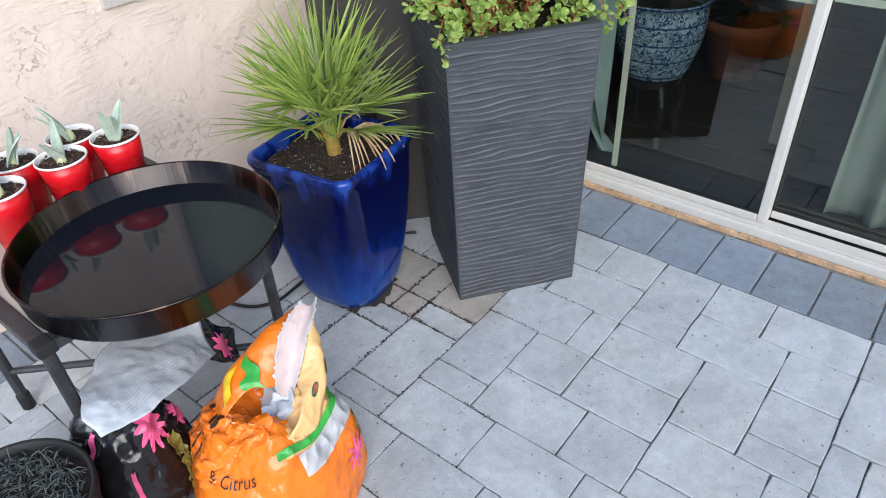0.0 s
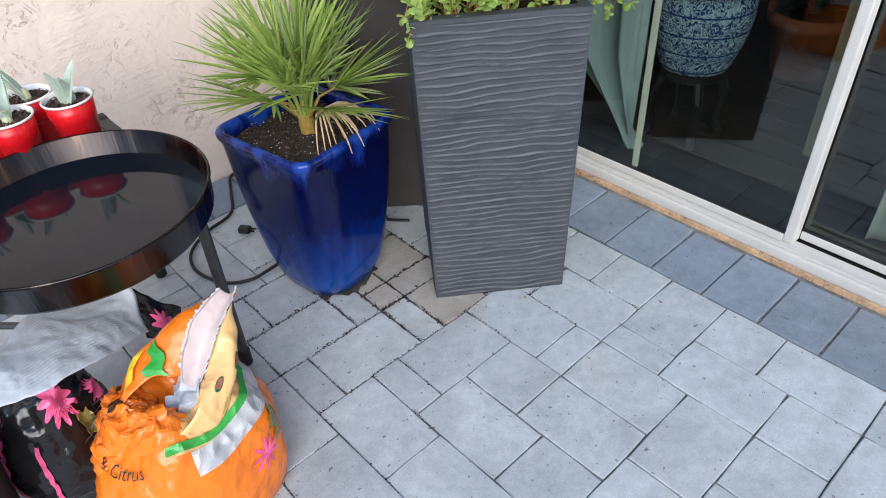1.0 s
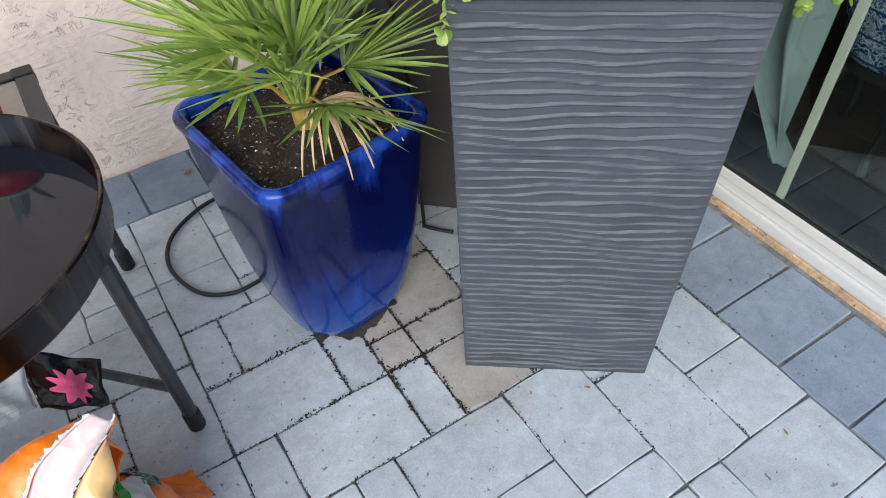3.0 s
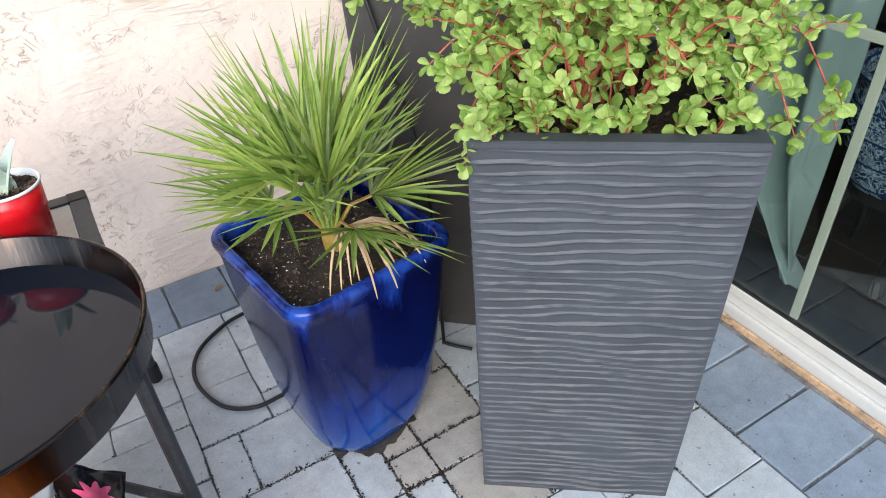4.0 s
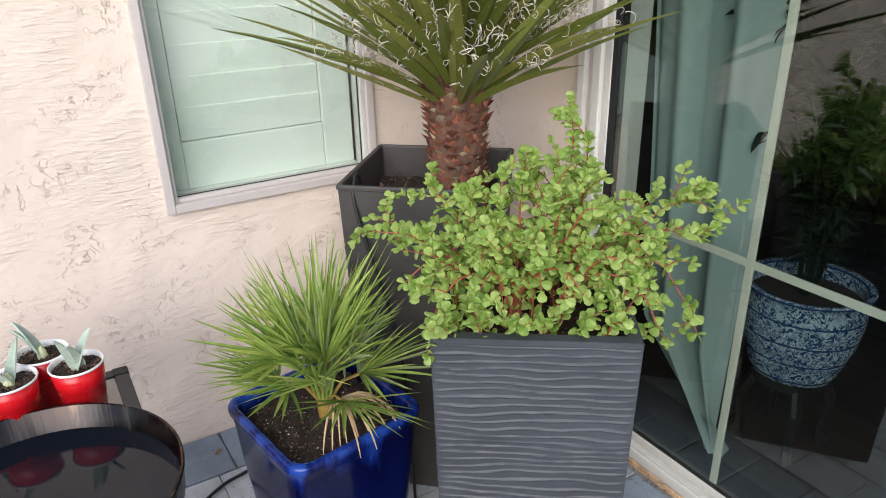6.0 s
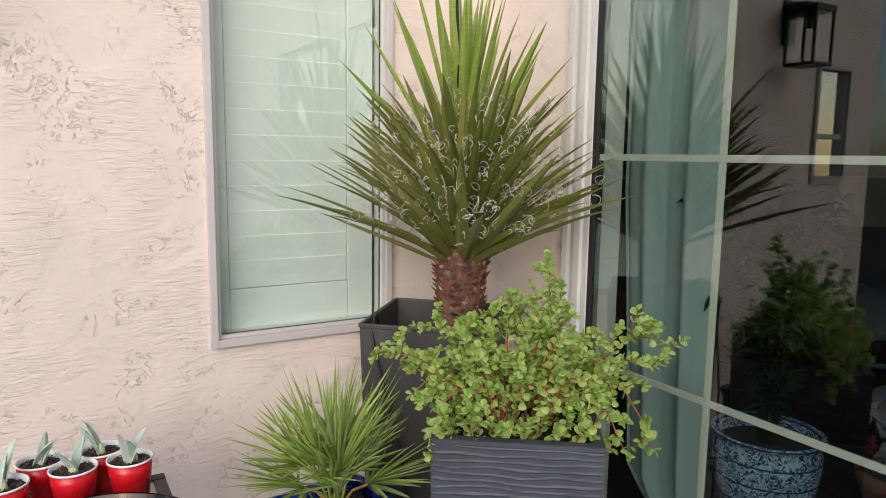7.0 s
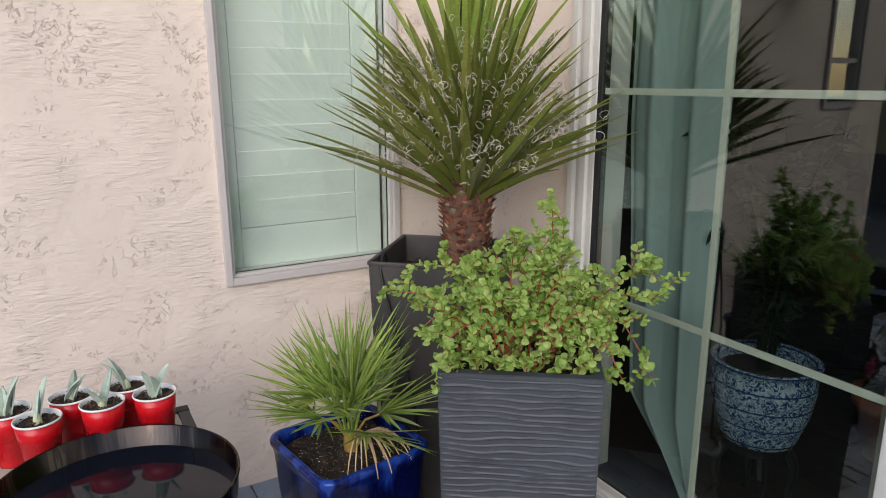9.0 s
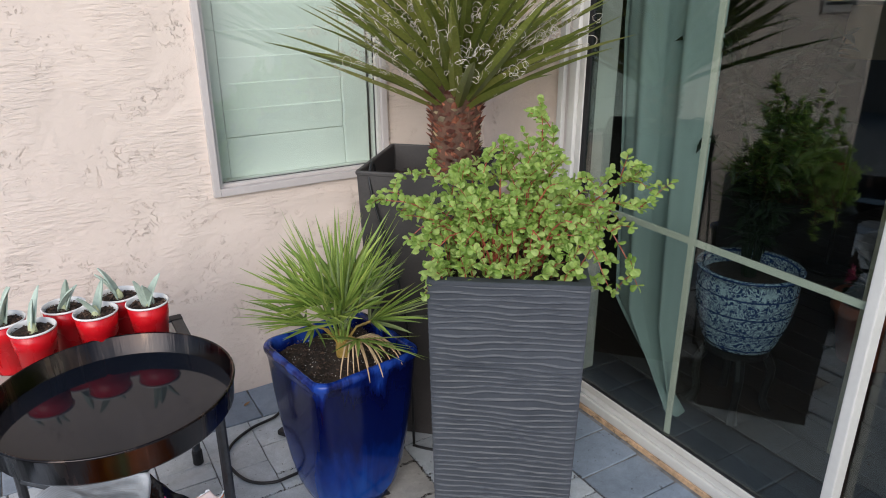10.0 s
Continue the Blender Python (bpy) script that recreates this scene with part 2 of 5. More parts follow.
def wood_mat(name, base):
    m, nt, p, tc = nodes_of(name)
    mp = nt.nodes.new("ShaderNodeMapping")
    mp.inputs["Scale"].default_value = (1, 0.08, 1)
    nt.links.new(tc.outputs["Object"], mp.inputs[0])
    n = noise_node(nt, mp.outputs[0], 26, 6, 0.65, 0.6)
    col = ramp(nt, n.outputs[0], [(0.3, tuple(c * 0.6 for c in base)), (0.7, tuple(c * 1.25 for c in base))]).outputs[0]
    k = ramp(nt, nt.nodes.new("ShaderNodeObjectInfo").outputs["Random"], [(0, (0.75,) * 3), (1, (1.2,) * 3)]).outputs[0]
    nt.links.new(mix_rgb(nt, 1.0, col, k, "MULTIPLY"), p.inputs["Base Color"])
    p.inputs["Roughness"].default_value = 0.35
    return m


def leaf_mat(name, stops, rough=0.45, vein=0.0, trans=0.25, island=True, coat=0.0):
    """Leaf colours picked leaf by leaf, with a paler streak along the blade."""
    m, nt, p, tc = nodes_of(name)
    src = nt.nodes.new("ShaderNodeNewGeometry").outputs["Random Per Island"] if island else nt.nodes.new("ShaderNodeObjectInfo").outputs["Random"]
    col = ramp(nt, src, stops).outputs[0]
    n = noise_node(nt, tc.outputs["Object"], 60, 4, 0.6)
    g = ramp(nt, n.outputs[0], [(0.3, (0.8, 0.82, 0.75)), (0.7, (1.15, 1.12, 1.05))]).outputs[0]
    col = mix_rgb(nt, 1.0, col, g, "MULTIPLY")
    nt.links.new(col, p.inputs["Base Color"])
    p.inputs["Roughness"].default_value = rough
    p.inputs["Coat Weight"].default_value = coat
    out = nt.nodes["Material Output"]
    tr = nt.nodes.new("ShaderNodeBsdfTranslucent")
    nt.links.new(col, tr.inputs[0])
    mx = nt.nodes.new("ShaderNodeMixShader")
    mx.inputs[0].default_value = trans
    nt.links.new(p.outputs[0], mx.inputs[1])
    nt.links.new(tr.outputs[0], mx.inputs[2])
    nt.links.new(mx.outputs[0], out.inputs[0])
    bump_to(nt, p, n.outputs[0], 0.15, 0.001)
    return m


def film_mat(name, base, rough=0.26, vary=0.08, trans=0.0):
    """Crumpled plastic film: flat facets that meet in sharp creases, with soft sheen."""
    m, nt, p, tc = nodes_of(name)
    v = tc.outputs["Object"]
    warp = noise_node(nt, v, 9, 3, 0.5)
    add = nt.nodes.new("ShaderNodeVectorMath")
    add.operation = "MULTIPLY_ADD"
    add.inputs[1].default_value = (0.09, 0.09, 0.09)
    nt.links.new(warp.outputs["Color"], add.inputs[0])
    nt.links.new(v, add.inputs[2])
    hs = []
    for s in (19, 47):
        vo = nt.nodes.new("ShaderNodeTexVoronoi")
        vo.inputs["Scale"].default_value = s
        nt.links.new(add.outputs[0], vo.inputs["Vector"])
        hs.append(vo.outputs["Distance"])
    h = maths(nt, "MULTIPLY_ADD", hs[1], 0.45, hs[0])
    bump_to(nt, p, h, 0.6, 0.007)
    tone = noise_node(nt, v, 14, 4, 0.6)
    col = ramp(nt, tone.outputs[0], [(0.3, tuple(c * (1 - vary) for c in base)), (0.7, tuple(min(1, c * (1 + vary)) for c in base))]).outputs[0]
    nt.links.new(col, p.inputs["Base Color"])
    p.inputs["Roughness"].default_value = rough
    if trans:
        tr = nt.nodes.new("ShaderNodeBsdfTranslucent")
        nt.links.new(col, tr.inputs[0])
        mx = nt.nodes.new("ShaderNodeMixShader")
        mx.inputs[0].default_value = trans
        nt.links.new(p.outputs[0], mx.inputs[1])
        nt.links.new(tr.outputs[0], mx.inputs[2])
        nt.links.new(mx.outputs[0], nt.nodes["Material Output"].inputs[0])
    return m


STUCCO = stucco_mat("stucco", (0.715, 0.60, 0.52))
# darker copy for the unseen added walls and roof, keeps reflections dim
STUCCO_UNSEEN = stucco_mat("stucco_unseen", (0.22, 0.185, 0.16))
PAVER = paver_mat("paver_grey", (0.435, 0.468, 0.500), 0.10)
PAVER_DARK = paver_mat("paver_slate", (0.200, 0.238, 0.292), 0.08)
PAVER_SOILED = paver_mat("paver_soiled", (0.36, 0.34, 0.315), 0.12)
SAND = mat("joint_sand", (0.19, 0.185, 0.18), 0.95, stain=(0.06, 0.052, 0.045), stain_at=(0.55, 0.68), vary=0.4, scale=14, fine=220, bump=0.8, depth=0.003)
VINYL = mat("almond_vinyl", (0.55, 0.53, 0.495), 0.42, vary=0.05, scale=5, fine=60, bump=0.05, stain=(0.42, 0.36, 0.29), stain_at=(0.68, 0.85))
VINYL_GREY = mat("window_vinyl", (0.52, 0.47, 0.45), 0.45, vary=0.05, scale=5, fine=60, bump=0.05)
SEAL = mat("black_gasket", (0.012, 0.012, 0.013), 0.6, vary=0.2, bump=0.05)
RAW_EDGE = mat("weathered_edge", (0.50, 0.33, 0.20), 0.85, vary=0.35, scale=18, fine=120, bump=0.6, depth=0.002, stain=(0.10, 0.07, 0.05), stain_at=(0.56, 0.66))
MUNTIN = mat("muntin_paint", (0.76, 0.73, 0.63), 0.5, vary=0.04, bump=0.0)
GLASS = glass_mat("door_glass", (0.71, 0.76, 0.735), 0.058, 1.1)
WINDOW_GLASS = glass_mat("window_glass", (0.87, 0.92, 0.90), 0.08, 0.45)
MIRROR_GLASS = glass_mat("reflecting_glass", (0.6, 0.64, 0.63), 0.92, 0.05)
SHUTTER = mat("shutter_white", (0.82, 0.82, 0.77), 0.5, vary=0.04, bump=0.03)
RIPPLE = mat("ripple_grey", (0.047, 0.051, 0.060), 0.5, vary=0.16, scale=9, fine=160, bump=0.35, depth=0.0008)
UMBER = mat("umber_resin", (0.050, 0.044, 0.042), 0.55, vary=0.2, scale=6, fine=140, bump=0.2)
GLAZE = glaze_mat("cobalt_glaze")
SOIL = mat("potting_soil", (0.028, 0.018, 0.012), 0.95, vary=0.6, scale=30, fine=240, bump=1.0, depth=0.004)
PERLITE = mat("perlite", (0.62, 0.58, 0.52), 0.9, vary=0.2, island=0.4)
BARK_BITS = mat("bark_bits", (0.085, 0.05, 0.032), 0.9, vary=0.3, island=0.6)
STEEL = steel_mat("blued_steel", (0.030, 0.029, 0.029))
WATER = mat("still_water", (0.007, 0.009, 0.014), 0.06, vary=0.1, bump=0.015, fine=5, depth=0.002, ior=1.36)
TUBE = mat("graphite_tube", (0.045, 0.047, 0.052), 0.45, metal=0.3, vary=0.3, scale=20, fine=90, bump=0.2, stain=(0.17, 0.14, 0.11), stain_at=(0.62, 0.75))
RUBBER = mat("black_rubber", (0.012, 0.012, 0.013), 0.6, vary=0.2)
TABLE_GLASS = mat("frosted_table_glass", (0.42, 0.40, 0.34), 0.35, vary=0.1, bump=0.05)
RED = mat("red_plastic", (0.56, 0.006, 0.012), 0.28, vary=0.08, scale=12, fine=30, bump=0.04)
WHITE_PLASTIC = mat("white_plastic", (0.78, 0.76, 0.74), 0.35, vary=0.04, bump=0.02)
ORANGE = film_mat("orange_film", (0.80, 0.19, 0.012))
PEACH = film_mat("peach_film", (0.80, 0.50, 0.21))
GREEN_FILM = film_mat("green_film", (0.05, 0.34, 0.05))
DARK_GREEN = film_mat("dark_green_film", (0.02, 0.10, 0.04))
YELLOW_FILM = film_mat("yellow_film", (0.80, 0.52, 0.02))
WHITE_FILM = film_mat("white_film", (0.60, 0.60, 0.61), 0.35, trans=0.15)
LINING = film_mat("pinkish_lining", (0.66, 0.53, 0.51), 0.4, vary=0.12, trans=0.15)
PINK_FILM = film_mat("pink_film", (0.68, 0.10, 0.24), vary=0.45)
OLIVE_FILM = film_mat("olive_film", (0.20, 0.17, 0.04), vary=0.35)
BLACK_FILM = film_mat("black_film", (0.010, 0.009, 0.010), 0.2, vary=0.3)
INK = mat("dark_ink", (0.025, 0.015, 0.01), 0.4, vary=0.1, bump=0)
PALE_INK = mat("grey_ink", (0.52, 0.53, 0.56), 0.4, vary=0.1, bump=0)
CABLE = mat("black_cable", (0.013, 0.013, 0.014), 0.5, vary=0.2)
STUB = mat("leaf_stub", (0.27, 0.095, 0.055), 0.8, vary=0.45, scale=25, fine=110, bump=0.5, depth=0.002, island=0.6)
STUB_DRY = mat("dry_stub", (0.36, 0.29, 0.17), 0.85, vary=0.4, scale=25, island=0.6)
TRUNK = mat("yucca_trunk", (0.11, 0.055, 0.035), 0.85, vary=0.4, scale=25, fine=110, bump=0.8, depth=0.004, island=0.45)
YUCCA_LEAF = leaf_mat("yucca_leaf", [(0.0, (0.115, 0.14, 0.026)), (0.5, (0.18, 0.205, 0.045)), (1.0, (0.26, 0.265, 0.068))], 0.40, island=False, trans=0.14)
YUCCA_NEW = leaf_mat("yucca_young_leaf", [(0.0, (0.18, 0.28, 0.04)), (1.0, (0.30, 0.37, 0.08))], 0.42, island=False, trans=0.2)
THREAD = mat("pale_thread", (0.60, 0.54, 0.45), 0.8, vary=0.1, bump=0, island=0.3)
PALM_LEAF = leaf_mat("palm_leaf", [(0.0, (0.14, 0.23, 0.04)), (0.5, (0.28, 0.39, 0.085)), (1.0, (0.47, 0.54, 0.14))], 0.5, trans=0.28)
PALM_TIP = leaf_mat("palm_silver_leaf", [(0.0, (0.22, 0.29, 0.12)), (1.0, (0.34, 0.39, 0.19))], 0.6, trans=0.1)
PALM_DRY = leaf_mat("palm_dry_leaf", [(0.0, (0.46, 0.30, 0.17)), (1.0, (0.60, 0.46, 0.30))], 0.7, trans=0.15)
PALM_STALK = mat("palm_stalk", (0.30, 0.20, 0.045), 0.5, vary=0.3, scale=30)
BUSH_LEAF = leaf_mat("bush_leaf", [(0.0, (0.235, 0.37, 0.07)), (0.5, (0.38, 0.525, 0.135)), (1.0, (0.50, 0.615, 0.205))], 0.46, trans=0.5)
BUSH_STEM = mat("bush_stem", (0.30, 0.07, 0.04), 0.5, vary=0.3, scale=40, fine=150)
AGAVE = leaf_mat("agave_leaf", [(0.0, (0.30, 0.42, 0.38)), (1.0, (0.48, 0.56, 0.50))], 0.5, trans=0.1)
AGAVE_BASE = mat("agave_heel", (0.50, 0.52, 0.30), 0.5, vary=0.15, scale=30)
CURTAIN = mat("sage_curtain", (0.47, 0.57, 0.555), 0.85, vary=0.06, scale=4, fine=300, bump=0.15, trans=0.35)
CURTAIN_PALE = mat("pale_curtain", (0.48, 0.50, 0.45), 0.85, vary=0.06, scale=4, fine=300, bump=0.15, trans=0.3)
# planks and room paint near black: indoor dimness is put into their colour
PLANK = wood_mat("dark_oak", (0.030, 0.021, 0.016))
ROOM_DIM = mat("room_dim_paint", (0.03, 0.028, 0.026), 0.8, vary=0.06, bump=0.05)
PORCELAIN = porcelain_mat("blue_white_porcelain")
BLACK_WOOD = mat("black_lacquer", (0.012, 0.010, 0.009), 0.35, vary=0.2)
TERRACOTTA = mat("terracotta", (0.30, 0.09, 0.045), 0.75, vary=0.2, scale=12)
# leaf greens near black: the dim indoor light is put into them
HOUSE_LEAF_DIM = leaf_mat("dim_house_leaf", [(0.0, (0.004, 0.011, 0.004)), (1.0, (0.012, 0.024, 0.009))], 0.4)
SHADE = mat("linen_shade", (0.46, 0.33, 0.20), 0.8, vary=0.05, trans=0.4)
BRONZE = mat("dark_bronze", (0.016, 0.014, 0.012), 0.4, metal=0.6, vary=0.3)
SEEDED = glass_mat("lantern_glass", (0.92, 0.92, 0.90), 0.04, 0.5)
DRY_LEAF = mat("dry_leaf", (0.26, 0.14, 0.06), 0.8, vary=0.3)
FOOT_RING = mat("dark_foot_ring", (0.045, 0.038, 0.032), 0.8, vary=0.4, scale=30, fine=160, bump=0.5, depth=0.002)
BAG_BACK = film_mat("grey_white_film", (0.60, 0.64, 0.69), 0.35, vary=0.12, trans=0.1)
HANDLE_TAN = mat("tan_handle", (0.42, 0.33, 0.22), 0.5, vary=0.08)

# ---- mesh helpers ----


def part(name, bm, material, parent=None, label="", m=None, smooth=False):
    """Links bm as one mesh object, under parent if one is given."""
    me = bpy.data.meshes.new(name)
    bmesh.ops.recalc_face_normals(bm, faces=bm.faces)
    bm.to_mesh(me)
    bm.free()
    if smooth:
        me.polygons.foreach_set("use_smooth", [True] * len(me.polygons))
    me.materials.append(material)
    ob = new(name, me)
    if parent:
        ob.parent = parent
    if m is not None:
        ob.matrix_basis = m
    if label:
        ob["label"] = label
    if name in ("soil_crumbs", "perlite", "grit", "leaf_stubs", "threads", "stems", "dried_moss", "text_lines"):
        ob["kind"] = "stuff"
    return ob


def share(name, me, parent=None, m=None):
    ob = new(name, me)
    if parent:
        ob.parent = parent
    if m is not None:
        ob.matrix_basis = m
    return ob


def thing(name, x, y, z, rz=0.0, label="", category="", group="", kind=""):
    ob = new(name)
    ob.empty_display_size = 0.05
    ob.matrix_basis = pose(x, y, z, 0, 0, rz)
    return tagged(ob, label, category, group, kind)


def box(x0, y0, z0, x1, y1, z1, bev=0.0, bm=None):
    b = bmesh.new()
    bmesh.ops.create_cube(b, size=1.0, matrix=Matrix.Translation(((x0 + x1) / 2, (y0 + y1) / 2, (z0 + z1) / 2)) @ Matrix.Diagonal((abs(x1 - x0), abs(y1 - y0), abs(z1 - z0), 1)))
    if bev:
        bmesh.ops.bevel(b, geom=b.edges[:], offset=bev, segments=2, profile=0.6, affect="EDGES")
    if bm is None:
        return b
    me = bpy.data.meshes.new("tmp")
    b.to_mesh(me)
    b.free()
    bm.from_mesh(me)
    bpy.data.meshes.remove(me)
    return bm


def tube(points, radius, sides=8, bm=None, cap=True):
    """A swept round bar; radius is a number or one for each point."""
    bm = bm or bmesh.new()
    pts = [Vector(p) for p in points]
    rad = radius if isinstance(radius, (list, tuple)) else [radius] * len(pts)
    rings = []
    ref = None
    for i, p in enumerate(pts):
        d = (pts[min(i + 1, len(pts) - 1)] - pts[max(i - 1, 0)]).normalized()
        if ref is None:
            ref = d.orthogonal().normalized()
        ref = (ref - d * ref.dot(d)).normalized()
        bi = d.cross(ref)
        rings.append([bm.verts.new(p + (ref * math.cos(a) + bi * math.sin(a)) * rad[i]) for a in [2 * math.pi * k / sides for k in range(sides)]])
    for a, b in zip(rings, rings[1:]):
        for k in range(sides):
            bm.faces.new((a[k], a[(k + 1) % sides], b[(k + 1) % sides], b[k]))
    if cap and sides > 2:
        bm.faces.new(rings[0][::-1])
        bm.faces.new(rings[-1])
    return bm


def curve_pts(pts, n):
    """n points on a smooth line through pts."""
    pts = [Vector(p) for p in pts]
    out = []
    for k in range(n):
        t = k / (n - 1) * (len(pts) - 1)
        i = min(int(t), len(pts) - 2)
        f = t - i
        p0, p1, p2, p3 = pts[max(i - 1, 0)], pts[i], pts[i + 1], pts[min(i + 2, len(pts) - 1)]
        out.append(0.5 * ((2 * p1) + (p2 - p0) * f + (2 * p0 - 5 * p1 + 4 * p2 - p3) * f * f + (3 * p1 - p0 - 3 * p2 + p3) * f ** 3))
    return out


def lathe(profile, seg=48, bm=None, cap0=False, cap1=False):
    bm = bm or bmesh.new()
    rings = [[bm.verts.new((r * math.cos(2 * math.pi * k / seg), r * math.sin(2 * math.pi * k / seg), z)) for k in range(seg)] for r, z in profile]
    for a, b in zip(rings, rings[1:]):
        for k in range(seg):
            bm.faces.new((a[k], a[(k + 1) % seg], b[(k + 1) % seg], b[k]))
    if cap0:
        bm.faces.new(rings[0][::-1])
    if cap1:
        bm.faces.new(rings[-1])
    return bm


def squircle(profile, n=12, cap0=True, cap1=False):
    """Rings of rounded squares: (half width, corner radius, z)."""
    bm = bmesh.new()
    rings = []
    for h, r, z in profile:
        ring = []
        for q, (sx, sy) in enumerate(((1, 1), (-1, 1), (-1, -1), (1, -1))):
            for k in range(n):
                a = math.pi / 2 * (q + k / (n - 1))
                ring.append(bm.verts.new((sx * (h - r) + r * math.cos(a), sy * (h - r) + r * math.sin(a), z)))
        rings.append(ring)
    m = len(rings[0])
    for a, b in zip(rings, rings[1:]):
        for k in range(m):
            bm.faces.new((a[k], a[(k + 1) % m], b[(k + 1) % m], b[k]))
    if cap0:
        bm.faces.new(rings[0][::-1])
    if cap1:
        bm.faces.new(rings[-1])
    return bm


def thicken(bm, t):
    """Gives an open sheet a back face, t behind it."""
    bmesh.ops.recalc_face_normals(bm, faces=bm.faces)
    bm.normal_update()
    front = list(bm.faces)
    rim = [e for e in bm.edges if len(e.link_faces) == 1]
    twin = {v: bm.verts.new(v.co - v.normal * t) for v in list(bm.verts)}
    for f in front:
        bm.faces.new([twin[v] for v in reversed(f.verts)])
    for e in rim:
        a, b = e.verts
        bm.faces.new((a, b, twin[b], twin[a]))
    return bm


def sheet(fn, nu, nv, thick=0.0):
    """A grid of fn(u, v) over the unit square, closed with a back face when thick."""
    bm = bmesh.new()
    g = [[bm.verts.new(fn(i / nu, j / nv)) for i in range(nu + 1)] for j in range(nv + 1)]
    for j in range(nv):
        for i in range(nu):
            bm.faces.new((g[j][i], g[j][i + 1], g[j + 1][i + 1], g[j + 1][i]))
    if thick:
        thicken(bm, thick)
    return bm


def wobble(p, scale, amount, seed=0.0):
    v = Vector(p) * scale + Vector((seed, seed * 1.7, -seed))
    return Vector((noise.noise(v), noise.noise(v + Vector((31, 0, 0))), noise.noise(v + Vector((0, 57, 0))))) * amount


def text_bm(body, size):
    cu = bpy.data.curves.new("lettering", "FONT")
    cu.body, cu.size, cu.resolution_u = body, size, 2
    ob = new("lettering", cu)
    me = bpy.data.meshes.new_from_object(ob.evaluated_get(bpy.context.evaluated_depsgraph_get()))
    bpy.data.objects.remove(ob)
    bm = bmesh.new()
    bm.from_mesh(me)
    bpy.data.meshes.remove(me)
    return bm


def crumbs(n, place, size, seed):
    """Loose grains: small squashed tetrahedra on a surface."""
    rnd = random.Random(seed)
    bm = bmesh.new()
    for _ in range(n):
        p = Vector(place(rnd))
        s = size * rnd.uniform(0.5, 1.5)
        vs = [bm.verts.new(p + Vector((rnd.gauss(0, 1), rnd.gauss(0, 1), rnd.gauss(0, 0.6))) * s * 0.6) for _ in range(4)]
        for f in ((0, 1, 2), (0, 3, 1), (1, 3, 2), (2, 3, 0)):
            bm.faces.new([vs[i] for i in f])
    return bm

# ---- large structure ----
ground = part("ground", box(-60, -60, -0.12, 60, 60, -0.06), SAND)
tagged(ground, "bare sandy ground under and beyond the patio", "ground", kind="structure")

WIN_X0, WIN_X1, WIN_Z0, WIN_Z1 = -1.043, -0.418, 0.726, 2.16
W2_X0, W2_X1, W2_Z0, W2_Z1 = -2.36, -2.05, 1.22, 1.84
WALL_TOP = 2.75
bm = box(-2.62, 0, -0.06, W2_X0, 0.2, WALL_TOP)
box(W2_X0, 0, -0.06, W2_X1, 0.2, W2_Z0, bm=bm)
box(W2_X0, 0, W2_Z1, W2_X1, 0.2, WALL_TOP, bm=bm)
box(W2_X1, 0, -0.06, WIN_X0, 0.2, WALL_TOP, bm=bm)
box(WIN_X0, 0, -0.06, WIN_X1, 0.2, WIN_Z0, bm=bm)
box(WIN_X0, 0, WIN_Z1, WIN_X1, 0.2, WALL_TOP, bm=bm)
box(WIN_X1, 0, -0.06, 0, 0.2, WALL_TOP, bm=bm)
tagged(part("wall_north", bm, STUCCO), "trowelled pink-beige stucco house wall", "wall", kind="structure")

DY0, DY1, DZ1 = -0.468, -2.50, 2.07
bm = box(0, DY0, -0.06, 0.14, 0.2, WALL_TOP)
box(0, DY1, DZ1, 0.14, DY0, WALL_TOP, bm=bm)
box(0, -7, -0.06, 0.14, DY1, WALL_TOP, bm=bm)
tagged(part("wall_east", bm, STUCCO), "trowelled pink-beige stucco wall with a sliding door", "wall", kind="structure")
# the next four are unseen, added to enclose the place and shape reflections
tagged(part("wall_south", box(-7, -7.15, -0.06, 0.14, -7, 1.5), STUCCO_UNSEEN), "unseen plain wall added to close the patio and shape reflections", "wall", kind="structure")
tagged(part("wall_west", box(-7.15, -7, -0.06, -7, 3.0, 1.15), STUCCO_UNSEEN), "unseen plain wall added to close the patio and shape reflections", "wall", kind="structure")
tagged(part("wall_house_side", box(-2.16, 0.2, -0.06, -2.02, 3.0, WALL_TOP), STUCCO), "unseen stucco wall added to close the side of the house", "wall", kind="structure")
tagged(part("roof", box(-2.16, 0.2, WALL_TOP, 4.2, 3.2, WALL_TOP + 0.1), STUCCO_UNSEEN), "unseen flat slab added over the house", "roof", kind="structure")

# the room behind the sliding door: walls and ceiling unseen, indoor dimness in their colour
RX = 3.9
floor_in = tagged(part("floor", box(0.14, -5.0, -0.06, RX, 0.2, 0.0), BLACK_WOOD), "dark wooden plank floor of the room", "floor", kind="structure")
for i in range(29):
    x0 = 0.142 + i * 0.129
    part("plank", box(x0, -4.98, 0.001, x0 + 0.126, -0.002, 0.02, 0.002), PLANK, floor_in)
tagged(part("wall_room_north", box(0.14, 0.0, 0.0, RX, 0.2, 2.6), ROOM_DIM), "plain room wall, indoor dimness put into its colour", "wall", kind="structure")
tagged(part("wall_room_east", box(RX, -5.0, -0.06, RX + 0.1, 0.2, 2.6), ROOM_DIM), "plain room wall, indoor dimness put into its colour", "wall", kind="structure")
tagged(part("wall_room_south", box(0.14, -5.1, -0.06, RX + 0.1, -5.0, 2.6), ROOM_DIM), "plain room wall, indoor dimness put into its colour", "wall", kind="structure")
